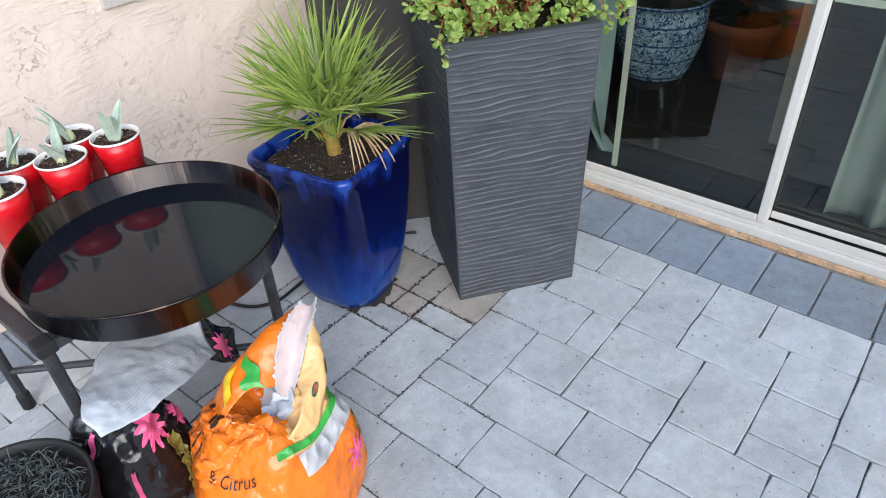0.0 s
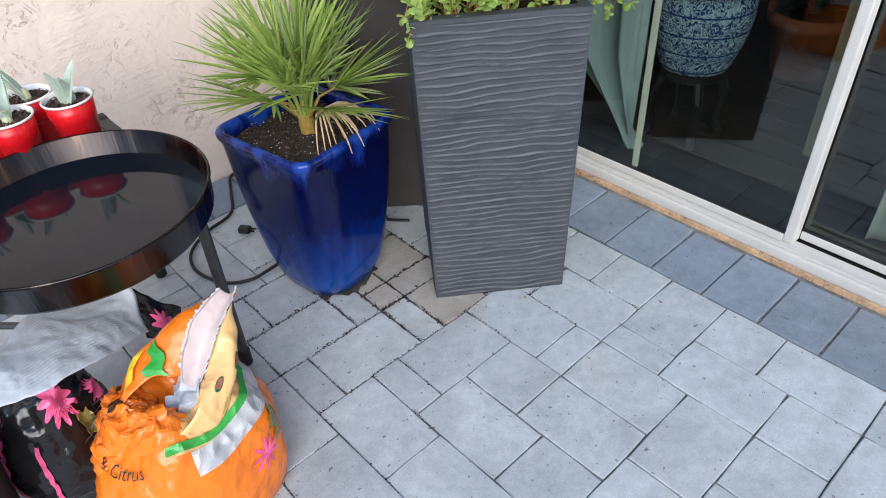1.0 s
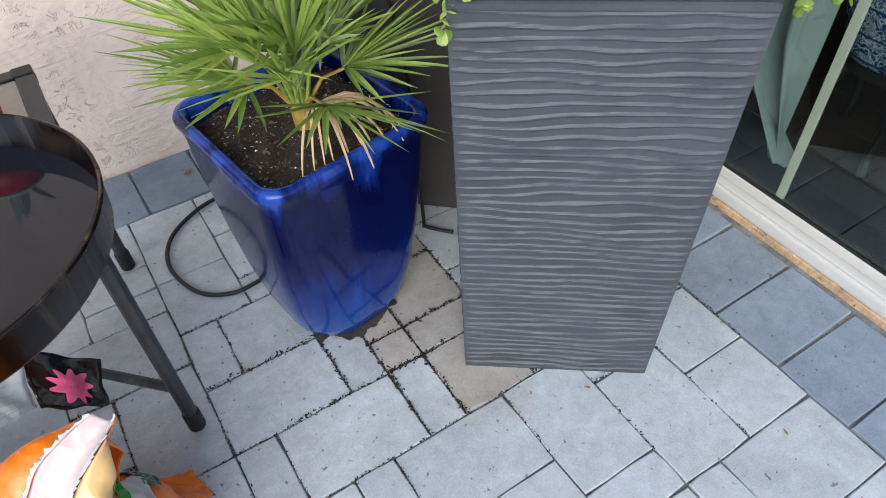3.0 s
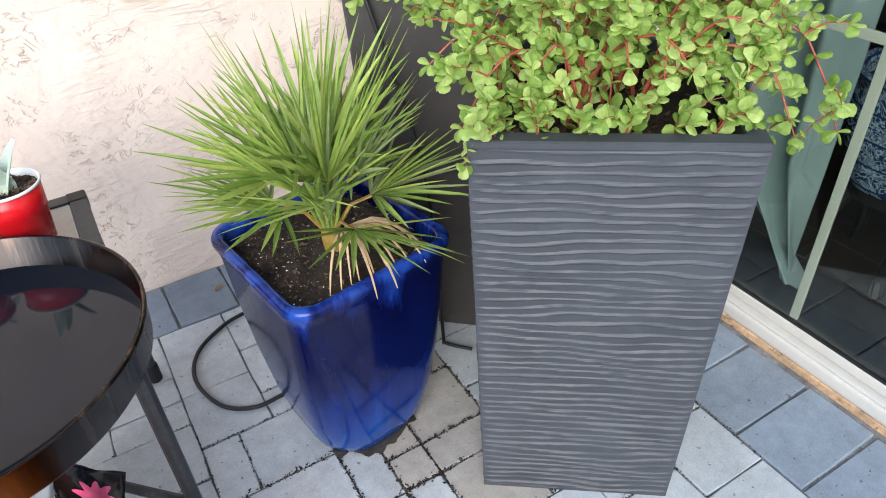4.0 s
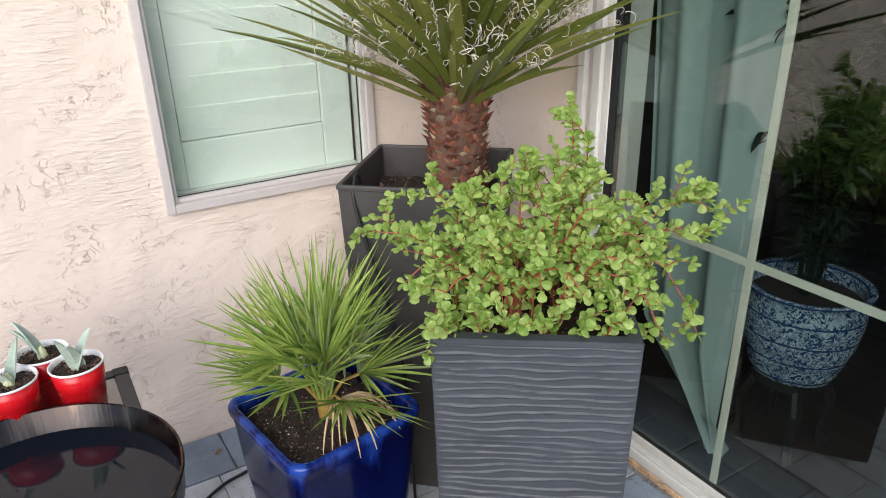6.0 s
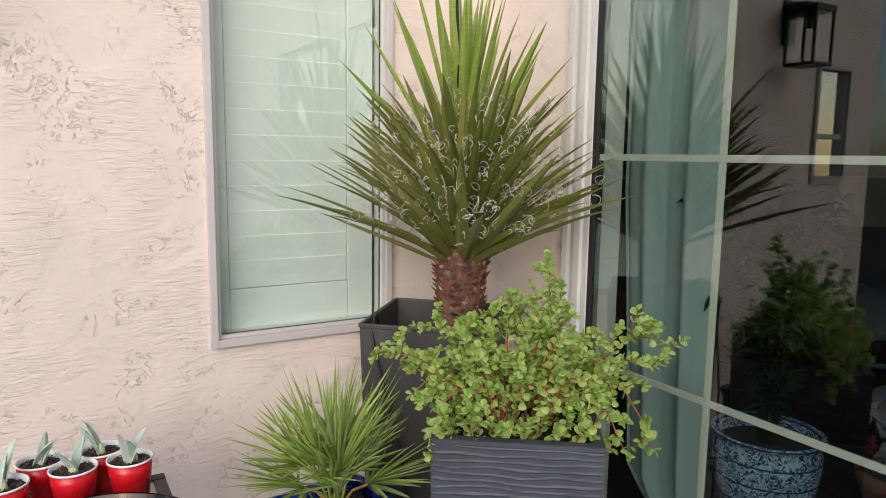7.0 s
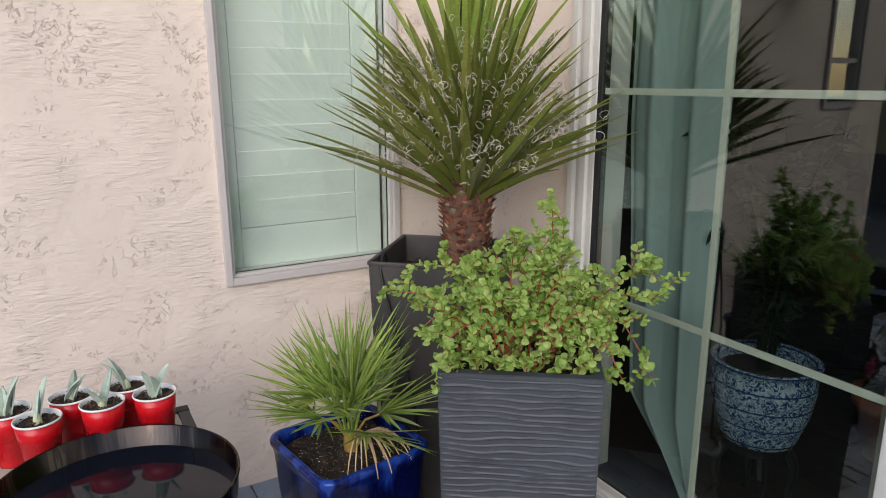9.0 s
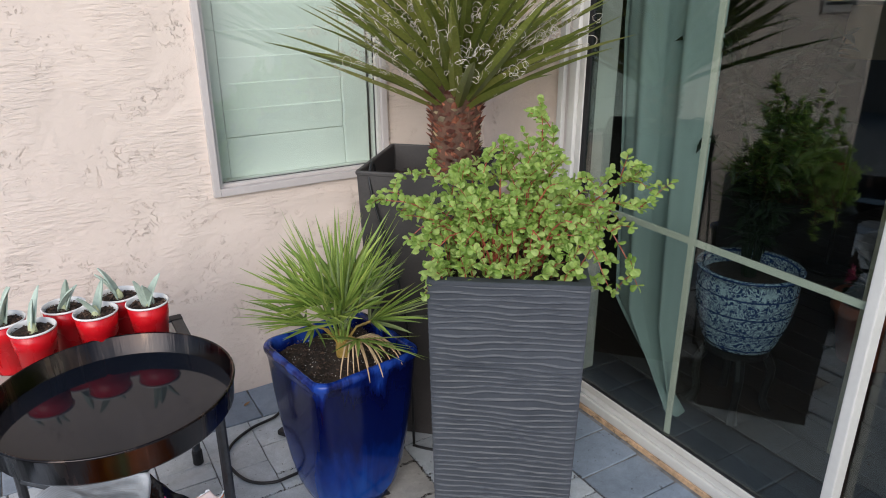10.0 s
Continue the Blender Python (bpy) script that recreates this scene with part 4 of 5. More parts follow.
def elephant_bush():
    rnd = random.Random(21)
    th = thing("elephant_bush", -0.550, -0.936, 0.712, -33.0, "spreading succulent bush with small round bright green leaves", "succulent bush")
    stems, leaves = bmesh.new(), bmesh.new()

    def leaf(p, d, up, size):
        z = d.cross(up)
        z = z.normalized() if z.length > 1e-4 else d.orthogonal()
        n = z.cross(d).normalized()
        ring = []
        for x, y, h in ((0.0, 0.08, 0), (0.3, 0.30, 0.03), (0.65, 0.46, 0.05), (0.9, 0.33, 0.02), (1.0, 0.0, -0.03)):
            ring.append((x, y, h))
        top = [leaves.verts.new(p + (d * x + z * y + n * h) * size) for x, y, h in ring]
        bot = [leaves.verts.new(p + (d * x - z * y + n * h) * size) for x, y, h in ring[:-1]]
        mid = [leaves.verts.new(p + (d * x + n * (h + 0.10)) * size) for x, y, h in ring[1:-1]]
        leaves.faces.new((top[0], bot[0], mid[0]))
        leaves.faces.new((top[0], mid[0], top[1]))
        leaves.faces.new((bot[0], bot[1], mid[0]))
        for i in range(2):
            leaves.faces.new((top[i + 1], mid[i], mid[i + 1], top[i + 2]))
            leaves.faces.new((bot[i + 1], bot[i + 2], mid[i + 1], mid[i]))
        leaves.faces.new((top[3], mid[2], top[4]))
        leaves.faces.new((bot[3], top[4], mid[2]))

    def branch(pts, r, depth, size):
        line = curve_pts(pts, max(5, int((Vector(pts[-1]) - Vector(pts[0])).length / 0.017)))
        line = [p + wobble(p, 14, 0.008, depth * 3.3) for p in line]
        k = len(line)
        tube(line, [r * (1 - 0.75 * i / k) for i in range(k)], 5, stems)
        for i, p in enumerate(line):
            t = i / k
            d = (line[min(i + 1, k - 1)] - line[max(i - 1, 0)]).normalized()
            if depth == 0 and t < 0.06:
                continue
            o = Vector((rnd.gauss(0, 1), rnd.gauss(0, 1), rnd.gauss(0, 1)))
            o = (o - d * o.dot(d)).normalized()
            for sgn in (1, -1):
                ld = (o * sgn + d * 0.55 + Vector((0, 0, 0.25))).normalized()
                leaf(p, ld, Vector((rnd.gauss(0, 0.4), rnd.gauss(0, 0.4) - 0.5, 1)), size * rnd.uniform(0.7, 1.15))
            if depth < 2 and i > 1 and rnd.random() < (0.36 if depth == 0 else 0.2):
                L = rnd.uniform(0.05, 0.12) * (1 - 0.4 * t) * (1 if depth == 0 else 0.7)
                dd = (o * rnd.choice((1, -1)) * 0.9 + d * 0.6 + Vector((0, 0, 0.25))).normalized()
                branch([p, p + dd * L * 0.5 + Vector((0, 0, 0.006)), p + dd * L], r * 0.5, depth + 1, size * 0.92)
        leaf(line[-1], d, Vector((0, 0, 1)), size)

    def main(x, y, z, lift, r=0.0032):
        """A main branch from the root to a tip at (x, y, z), arching by lift."""
        root = Vector((max(-0.1, min(0.1, x * 0.3 + rnd.gauss(0.0, 0.03))), max(-0.1, min(0.1, y * 0.4 + rnd.gauss(0.0, 0.03))), 0.0))
        tip = Vector((x, y, z))
        a = root.lerp(tip, 0.30) + Vector((0, 0, 0.02 + lift))
        b = root.lerp(tip, 0.68) + Vector((0, 0, 0.02 + lift))
        branch([root, a, b, tip], r, 0, 0.0200)

    for x, y, z, lift in ((-0.31, -0.02, 0.17, 0.02), (-0.27, 0.08, 0.11, 0.05), (-0.24, -0.08, 0.09, 0.05), (-0.19, 0.08, 0.23, 0.0), (0.07, 0.08, 0.39, 0.0), (0.10, 0.04, 0.32, 0.0),
                          (0.28, 0.0, 0.22, 0.02), (0.315, -0.03, 0.16, 0.04), (0.24, 0.07, 0.12, 0.05), (0.30, -0.09, -0.01, 0.10), (0.22, -0.14, 0.01, 0.08), (-0.20, -0.13, 0.03, 0.07)):
        main(x, y, z, lift)
    # the dense middle: tips spread over a low dome
    for k in range(27):
        az, q = k * 137.508, math.sqrt((k + 0.5) / 27)
        x, y = 0.225 * q * math.cos(radians(az)) + 0.02, 0.19 * q * math.sin(radians(az)) - 0.01
        main(x, y, 0.055 + 0.20 * (1 - q ** 2) + rnd.uniform(-0.03, 0.04), 0.02 + 0.03 * q)
    # short shoots along the rim
    for k in range(24):
        s = k / 23 * 2 - 1
        side = k % 4
        x, y = ((s * 0.15, -0.145), (s * 0.15, -0.115), (-0.14, s * 0.13), (s * 0.15, -0.08))[side]
        p = Vector((x, y, 0.004))
        branch([p, p + Vector((s * 0.012, -0.012, 0.035)), p + Vector((s * 0.03, -0.024 - 0.012 * (side == 0), 0.055 + rnd.uniform(-0.02, 0.05)))], 0.002, 1, 0.0200)
    part("stem_network", stems, BUSH_STEM, th, "thin red-brown stems")["kind"] = "stuff"
    lv = part("foliage", leaves, BUSH_LEAF, th, "small round bright green leaves")
    lv["kind"] = "stuff"
    return th


elephant_bush()

# ---- the side table and what stands on it ----
TZ = 0.495
TX0, TX1, TY0, TY1 = -1.722, -1.240, -0.822, -0.325
TCX, TCY = (TX0 + TX1) / 2, (TY0 + TY1) / 2


def side_table():
    th = thing("side_table", TCX, TCY, 0.0, 0, "small graphite metal side table with a frosted glass top", "side table")
    hx, hy = (TX1 - TX0) / 2, (TY1 - TY0) / 2
    for nm, c in (("top_rail", (-hx + 0.031, -hy, hx - 0.031, -hy + 0.030)), ("top_rail", (-hx + 0.031, hy - 0.030, hx - 0.031, hy)), ("top_rail", (-hx, -hy, -hx + 0.030, hy)), ("top_rail", (hx - 0.030, -hy, hx, hy))):
        part(nm, box(c[0], c[1], TZ - 0.022, c[2], c[3], TZ, 0.003), TUBE, th)
    part("glass_top", box(-hx + 0.0305, -hy + 0.0305, TZ - 0.010, hx - 0.0305, hy - 0.0305, TZ - 0.004, 0.001), TABLE_GLASS, th, "pale frosted glass")
    for sx in (-1, 1):
        for sy in (-1, 1):
            x, y = sx * (hx - 0.016), sy * (hy - 0.016)
            lg = part("leg", tube([(x, y, 0.004), (x, y, TZ - 0.0225)], 0.0125, 10), TUBE, th)
            part("foot_cap", lathe([(0.013, 0.0), (0.0155, 0.003), (0.0155, 0.045), (0.0130, 0.05)], 12, cap0=True, cap1=True), RUBBER, lg, m=pose(x, y, 0))
            part("corner_cap", box(x - 0.017, y - 0.017, TZ - 0.024, x + 0.017, y + 0.017, TZ + 0.002, 0.004), RUBBER, lg)
    for s in (-1, 1):
        part("cross_brace", tube([(-hx + 0.02, -s * (hy - 0.02), 0.125 + 0.012 * (s + 1)), (hx - 0.02, s * (hy - 0.02), 0.125 + 0.012 * (s + 1))], 0.009, 8), TUBE, th)
    return th


side_table()


def fire_bowl():
    th = thing("steel_bowl", -1.453, -0.768, TZ + 0.0021, 0, "round black steel pan with a tall rim holding still water", "pan")
    R = 0.245
    part("pan", lathe([(0.0005, 0.0), (R - 0.03, 0.0), (R - 0.010, 0.004), (R - 0.004, 0.012), (R, 0.062), (R + 0.003, 0.065), (R + 0.003, 0.068), (R, 0.070), (R - 0.003, 0.068), (R - 0.0075, 0.014), (R - 0.014, 0.006), (0.0005, 0.005)], 96), STEEL, th, smooth=True)
    part("water", lathe([(0.0005, 0.018), (R - 0.0072, 0.018)], 96), WATER, th, "still dark water")
    return th


fire_bowl()


def cup(x, y, seed):
    """A red plastic cup with a white rim, gritty soil and one rooted agave pup."""
    rnd = random.Random(seed)
    th = thing("plastic_cup", x, y, TZ - 0.0035, rnd.uniform(0, 360), "red plastic cup planted with a small agave cutting", "cup", "planted cups on the table")
    part("body", lathe([(0.030, 0.001), (0.031, 0.0), (0.0325, 0.004), (0.0335, 0.022), (0.0345, 0.023), (0.0405, 0.075), (0.0412, 0.0755), (0.0445, 0.112), (0.0437, 0.112), (0.038, 0.06), (0.031, 0.004)], 36, cap0=True), RED, th, smooth=True)
    part("rim", lathe([(0.0440, 0.1125), (0.0460, 0.113), (0.0468, 0.1147), (0.0462, 0.1166), (0.0450, 0.1174), (0.0436, 0.116), (0.0424, 0.109), (0.0405, 0.096)], 36), WHITE_PLASTIC, th, "white rolled rim and lining", smooth=True)
    part("soil", sheet(lambda u, v: (0.0421 * math.cos(u * 2 * math.pi) * v, 0.0421 * math.sin(u * 2 * math.pi) * v, 0.1055 + 0.005 * noise.noise(Vector((math.cos(u * 6.28) * v * 4, math.sin(u * 6.28) * v * 4, seed)))), 24, 8), SOIL, th)

    def grit(r):
        a, q = r.uniform(0, 6.28), 0.039 * math.sqrt(r.random())
        return (q * math.cos(a), q * math.sin(a), 0.1080 + r.uniform(-0.001, 0.003))

    part("grit", crumbs(150, grit, 0.0042, seed + 50), BARK_BITS, th, "coarse brown grit")
    th.scale = (1.10, 1.10, 1.15)
    cnt = rnd.choice((2, 3))
    for k in range(cnt):
        az = rnd.uniform(0, 360)
        L = rnd.uniform(0.068, 0.112)
        m = Matrix.Translation((rnd.uniform(-0.006, 0.006), rnd.uniform(-0.006, 0.006), 0.096)) @ aim(az, rnd.uniform(62, 84), rnd.uniform(-40, 40))
        b = blade(L, rnd.uniform(0.018, 0.027), 0.32, rnd.uniform(-0.1, 0.25), 7, None, m, 0.7, 0.6)
        bmesh.ops.recalc_face_normals(b, faces=b.faces)
        thicken(b, 0.003)
        part("agave_leaf", b, AGAVE, th, "pale blue-green agave leaf")
    part("agave_heel", lathe([(0.009, 0.09), (0.010, 0.103), (0.008, 0.118), (0.003, 0.128)], 10, cap1=True), AGAVE_BASE, th)
    return th


for i, (x, y) in enumerate(((-1.335, -0.490), (-1.452, -0.484), (-1.390, -0.405), (-1.516, -0.408), (-1.587, -0.502), (-1.648, -0.420))):
    cup(x, y, 70 + i)

# ---- bags of potting mix under the table edge ----


def bag_surface(R, H, sx, sy, seed, crater, crease):
    """A slumped bag as a function of the angle a (degrees) and s: 0 at the floor, 0.6 on the crest, 1 inside the mouth."""
    ctrl = curve_pts([(0.86, 0.0, 0), (1.0, 0.22, 0), (1.0, 0.52, 0), (0.84, 0.78, 0), (0.60, 0.96, 0), (0.36, 1.0, 0), (0.20, 0.90, 0), (crater, 0.78, 0)], 60)

    def at(a, s, off=0.0):
        k = max(0.0, min(58.999, s * 59))
        i = int(k)
        c = ctrl[i].lerp(ctrl[i + 1], k - i)
        ra = radians(a)
        lump = 1 + 0.13 * noise.noise(Vector((math.cos(ra) * 1.4, math.sin(ra) * 1.4, seed)))
        r = c.x * R * lump
        p = Vector((r * math.cos(ra) * sx, r * math.sin(ra) * sy, max(0.0, c.y) * H * (1 + 0.16 * noise.noise(Vector((math.cos(ra), math.sin(ra), seed + 4))))))
        out = Vector((math.cos(ra), math.sin(ra), 0.9 * (s > 0.25)))
        out = Vector((math.cos(ra) * (1 - s), math.sin(ra) * (1 - s), 0.2 + s)).normalized()
        q = p * 17 + Vector((seed, 0, 0))
        d = noise.noise(q) * 0.006 + (0.5 - abs(noise.noise(q * 2.1 + Vector((0, 9, 0))))) * crease
        p += out * (d * min(1, s * 5) + off)
        p.z = max(p.z, 0.001 + off)
        return p

    return at


def bag_body(at, nu=110, nv=56):
    bm = bmesh.new()
    g = [[bm.verts.new(at(360 * i / nu, j / nv)) for i in range(nu)] for j in range(nv + 1)]
    for j in range(nv):
        for i in range(nu):
            bm.faces.new((g[j][i], g[j][(i + 1) % nu], g[j + 1][(i + 1) % nu], g[j + 1][i]))
    bm.faces.new(g[0][::-1])
    bm.faces.new(g[-1])
    return bm


def print_patch(at, a0, a1, s0, s1, off, wave=0.0, nu=26, nv=10):
    """A printed area that follows the bag, with wavy long edges."""
    def fn(u, v):
        a = a0 + (a1 - a0) * u
        w = wave * math.sin(u * 7.0)
        return at(a, s0 + (s1 - s0) * v + w, off)
    return sheet(fn, nu, nv)


def print_text(at, body, size, a, s, a_per_m, s_per_m, off):
    bm = text_bm(body, size)
    for v in bm.verts:
        v.co = at(a + v.co.x * a_per_m, s + v.co.y * s_per_m, off)
    return bm


def orange_bag():
    th = thing("potting_mix_bag", -1.484, -1.052, 0.0, 0, "open orange plastic bag of citrus potting mix, crumpled", "soil bag")
    at = bag_surface(0.158, 0.285, 1.08, 1.02, 2.0, 0.05, 0.010)
    part("sack", bag_body(at), ORANGE, th, "crumpled orange plastic film", smooth=True)
    part("mix", sheet(lambda u, v: (0.05 * math.cos(u * 6.283) * v, 0.05 * math.sin(u * 6.283) * v, 0.215 + 0.012 * noise.noise(Vector((u * 5, v * 5, 1)))), 20, 6), SOIL, th, "dark potting mix in the mouth")
    part("peach_panel", print_patch(at, -112, 30, 0.49, 0.74, 0.0025, 0.012, 60, 22), PEACH, th, "pale peach printed panel")
    part("green_band", print_patch(at, -118, 28, 0.492, 0.525, 0.0065, 0.020, 70, 5), GREEN_FILM, th, "green printed wave")
    part("white_panel", print_patch(at, -102, 26, 0.405, 0.492, 0.0045, 0.020, 70, 8), WHITE_FILM, th, "white printed text panel")
    bm = bmesh.new()
    for k in range(9):
        s = 0.411 + k * 0.0085
        b = print_patch(at, -100 + 2 * k, 16 - 3 * k, s, s + 0.003, 0.0062, 0.020, 70, 1)
        me = bpy.data.meshes.new("tmp")
        b.to_mesh(me)
        b.free()
        bm.from_mesh(me)
        bpy.data.meshes.remove(me)
    part("small_print", bm, PALE_INK, th, "grey lines of small print")["kind"] = "stuff"
    part("flower_print", sheet(lambda u, v: at(-58 + 13 * v * (0.6 + 0.4 * math.cos(u * 6.2832 * 9)) * math.cos(u * 6.2832), 0.305 + 0.055 * v * (0.6 + 0.4 * math.cos(u * 6.2832 * 9)) * math.sin(u * 6.2832), 0.003), 90, 4), PINK_FILM, th, "printed pink flower")
    part("leaf_print", sheet(lambda u, v: at(-36 + 15 * v * (0.7 + 0.3 * math.cos(u * 6.2832 * 5)) * math.cos(u * 6.2832), 0.325 + 0.050 * v * math.sin(u * 6.2832), 0.0026), 60, 4), OLIVE_FILM, th, "printed olive leaves")
    part("hem_strip", print_patch(at, -118, -12, 0.070, 0.084, 0.0028, 0.008, 50, 2), PEACH, th, "pale printed strip near the seam")
    part("green_label", print_patch(at, 211, 221, 0.13, 0.37, 0.003, 0.006, 8, 22), DARK_GREEN, th, "dark green label with white lettering")
    lettering = text_bm("for In-Ground", 0.025)
    for v in lettering.verts:
        v.co = at(219 - v.co.y * 330, 0.36 - v.co.x * 1.6, 0.0048)
    part("label_text", lettering, WHITE_PLASTIC, th, "white lettering")
    part("green_label", print_patch(at, 56, 18, 0.36, 0.43, 0.0045, 0.004, 20, 6), DARK_GREEN, th, "dark green label with white lettering")
    back_text = text_bm("In Containers", 0.014)
    for v in back_text.verts:
        v.co = at(54 - v.co.x * 340, 0.42 - v.co.y * 2.2, 0.0062)
    part("label_text", back_text, WHITE_PLASTIC, th, "white lettering")
    part("big_text", print_text(at, "& Citrus", 0.036, 182, 0.44, 330, 2.0, 0.0065), INK, th, "black lettering")
    part("logo_bar", print_patch(at, 150, 176, 0.44, 0.50, 0.004, 0.012, 12, 3), INK, th, "black printed bar")
    part("logo_bar", print_patch(at, 138, 160, 0.54, 0.60, 0.004, 0.012, 12, 3), INK, th, "black printed bar")
    part("logo_bar", print_patch(at, 178, 196, 0.56, 0.61, 0.004, 0.012, 12, 3), INK, th, "black printed bar")

    # folds of film pushed up round the left of the mouth
    for k, (a0, s0, wide, lift) in enumerate(((150, 0.58, 26, 0.030), (185, 0.60, 26, 0.026), (215, 0.62, 24, 0.020), (168, 0.44, 20, 0.014), (140, 0.46, 18, 0.016))):
        part("fold", sheet(lambda u, v: at(a0 - wide + 2 * wide * u + 20 * (v - 0.5), s0 - 0.06 + 0.14 * v, 0.001 + lift * (1 - abs(2 * v - 1)) ** 0.8 * abs(math.sin(u * 3.1415)) ** 0.6) + wobble((u * 2 + k, v * 2, k), 2.6, 0.007), 24, 14), ORANGE, th)
    for k, (a, s, size) in enumerate(((139, 0.55, 9), (151, 0.545, 6), (162, 0.54, 8), (172, 0.525, 5))):
        part("logo_stroke", print_patch(at, a, a + size * 0.35, s - 0.035, s + 0.035, 0.030, 0.004, 4, 8), INK, th, "black printed letter stroke")

    # loose crumpled film that closes the mouth on the far side from the flap, with the printed letter strokes on it
    folds = ((120, 200, 0.50, 0.96, 0.022), (195, 265, 0.52, 0.97, 0.016), (160, 235, 0.62, 0.99, 0.034))

    def fold_at(k, u, v, off=0.0):
        a0, a1, s0, s1, lift = folds[k]
        p = at(a0 + (a1 - a0) * u, s0 + (s1 - s0) * v, 0.003 + off + lift * math.sin(u * 3.1415) * math.sin(v * 3.1415) ** 0.7)
        return p + wobble((u * 3 + k, v * 3, k), 2.4, 0.016) * math.sin(v * 3.1415)

    for k in range(3):
        part("fold", sheet(lambda u, v: fold_at(k, u, v), 28, 22), ORANGE, th)
    for k, (u0, wide, v0, v1) in enumerate(((0.10, 0.05, 0.12, 0.42), (0.20, 0.12, 0.12, 0.18), (0.20, 0.12, 0.36, 0.42), (0.40, 0.05, 0.10, 0.44), (0.52, 0.05, 0.10, 0.44), (0.66, 0.12, 0.24, 0.30))):
        part("logo_stroke", sheet(lambda u, v: fold_at(0, u0 + wide * u, v0 + (v1 - v0) * v, 0.0025), 5, 8), INK, th, "black printed letter stroke")

    # the torn flap that stands up from the back of the mouth
    apex, low = Vector((0.172, 0.041, 0.405)), Vector((0.042, -0.012, 0.298))

    def spine(v):
        return low.lerp(apex, v) + Vector((-0.01, 0.0, 0.018)) * math.sin(v * 3.1416)

    def lining(u, v):
        w = 0.027 + 0.024 * abs(math.sin(v * 3.1415)) ** 0.7
        p = spine(v) + Vector((0.80, -0.55, -0.15)) * w * (u - 0.45)
        return p + Vector((-0.006, -0.012, 0.012)) - Vector((0, 0, 0.012)) * math.sin(u * 3.1416) + wobble(p, 20, 0.003, 2.0)

    def flap(u, v):
        base = at(172 - 100 * v, 0.58)
        p = (lining(0.0, 0.1 + 0.9 * v) - Vector((0, 0, 0.002))).lerp(base, u)
        return p + wobble(p, 18, 0.016, 3.0) * math.sin(min(1, u * 1.2) * 3.0) + Vector((-0.006, 0.010, 0.024)) * math.sin(u * 3.1416)
    part("flap", sheet(flap, 30, 30, 0.0012), ORANGE, th, "orange torn flap", smooth=True)

    def peach_side(u, v):
        p = (lining(1.05, 0.08 + 0.74 * v) - Vector((0, 0, 0.003))).lerp(at(-108 + 146 * v, 0.545, 0.004), u)
        return p + wobble(p, 20, 0.009, 6.0) * min(1, u * 4) + Vector((0.014, -0.014, 0.012)) * math.sin(u * 3.1416)
    part("flap", sheet(lambda u, v: (lining(1.0, 0.78 + 0.22 * v) - Vector((0, 0, 0.004))).lerp(at(22 + 56 * v, 0.50, 0.002), u) + Vector((0.014, 0.006, 0.012)) * math.sin(u * 3.1415) + wobble((u, v, 3), 3, 0.008) * math.sin(u * 3.1415), 18, 16, 0.0012), ORANGE, th, "orange torn flap", smooth=True)
    ps = part("printed_side", sheet(peach_side, 20, 30, 0.0012), PEACH, th, "peach printed side of the torn top", smooth=True)
    for cu, cv, c in ((0.55, 0.47, TERRACOTTA), (0.60, 0.74, AGAVE), (0.42, 0.18, TERRACOTTA)):
        badge = part("round_badge", sheet(lambda u, v: peach_side(cu + 0.105 * v * math.cos(u * 6.2832), cv + 0.062 * v * math.sin(u * 6.2832)) + Vector((0.002, -0.002, 0.004)), 22, 3), DARK_GREEN, ps, "round green printed badge")
        part("badge_fruit", sheet(lambda u, v: peach_side(cu + 0.075 * v * math.cos(u * 6.2832), cv + 0.045 * v * math.sin(u * 6.2832)) + Vector((0.0025, -0.0025, 0.0055)), 18, 3), c, ps, "printed fruit")
    bm = bmesh.new()
    for k in range(5):
        b = sheet(lambda u, v: peach_side(0.80 + 0.028 * k + 0.008 * v, 0.25 + 0.45 * u) + Vector((0.002, -0.002, 0.0035)), 26, 1)
        me = bpy.data.meshes.new("tmp")
        b.to_mesh(me)
        b.free()
        bm.from_mesh(me)
        bpy.data.meshes.remove(me)
    part("small_print", bm, OLIVE_FILM, ps, "thin lines of small print")["kind"] = "stuff"

    part("lining", sheet(lining, 14, 46, 0.0012), LINING, th, "pinkish white torn inner lining", smooth=True)
    for side, wide in ((0.0, 0.10), (1.0, 0.22)):
        def torn(u, v):
            jag = 0.5 + 0.9 * noise.noise(Vector((v * 26, side * 7, 4))) + 0.5 * noise.noise(Vector((v * 70, side * 7, 9)))
            e = side + (wide if side else -wide) * max(0.15, jag) * u
            return lining(e, v) + Vector((-0.001, -0.002, 0.003)) + wobble((u * 0.02, v * 0.3, side), 60, 0.003, 5.0) * u
        part("torn_edge", sheet(torn, 4, 90, 0.0010), WHITE_FILM, th, "white torn film edge")

    # the crumpled bluish fold at the foot of the lining
    def crumple(u, v):
        p = low + Vector((-0.060 + 0.078 * u, -0.052 + 0.062 * v - 0.018 * u, -0.034 + 0.030 * v + 0.012 * u))
        return p + wobble(p, 34, 0.020, 11.0) + wobble(p, 80, 0.006, 3.0)
    part("crumpled_fold", sheet(crumple, 20, 16, 0.001), BAG_BACK, th, "bluish white crumpled lining")

    def inner(u, v):
        p = at(-80 + 150 * u, 0.72 + 0.20 * v, 0.008)
        return p + wobble(p, 30, 0.014, 8.0)
    part("lining_fold", sheet(inner, 26, 10, 0.001), BAG_BACK, th, "white folded lining in the mouth", smooth=True)
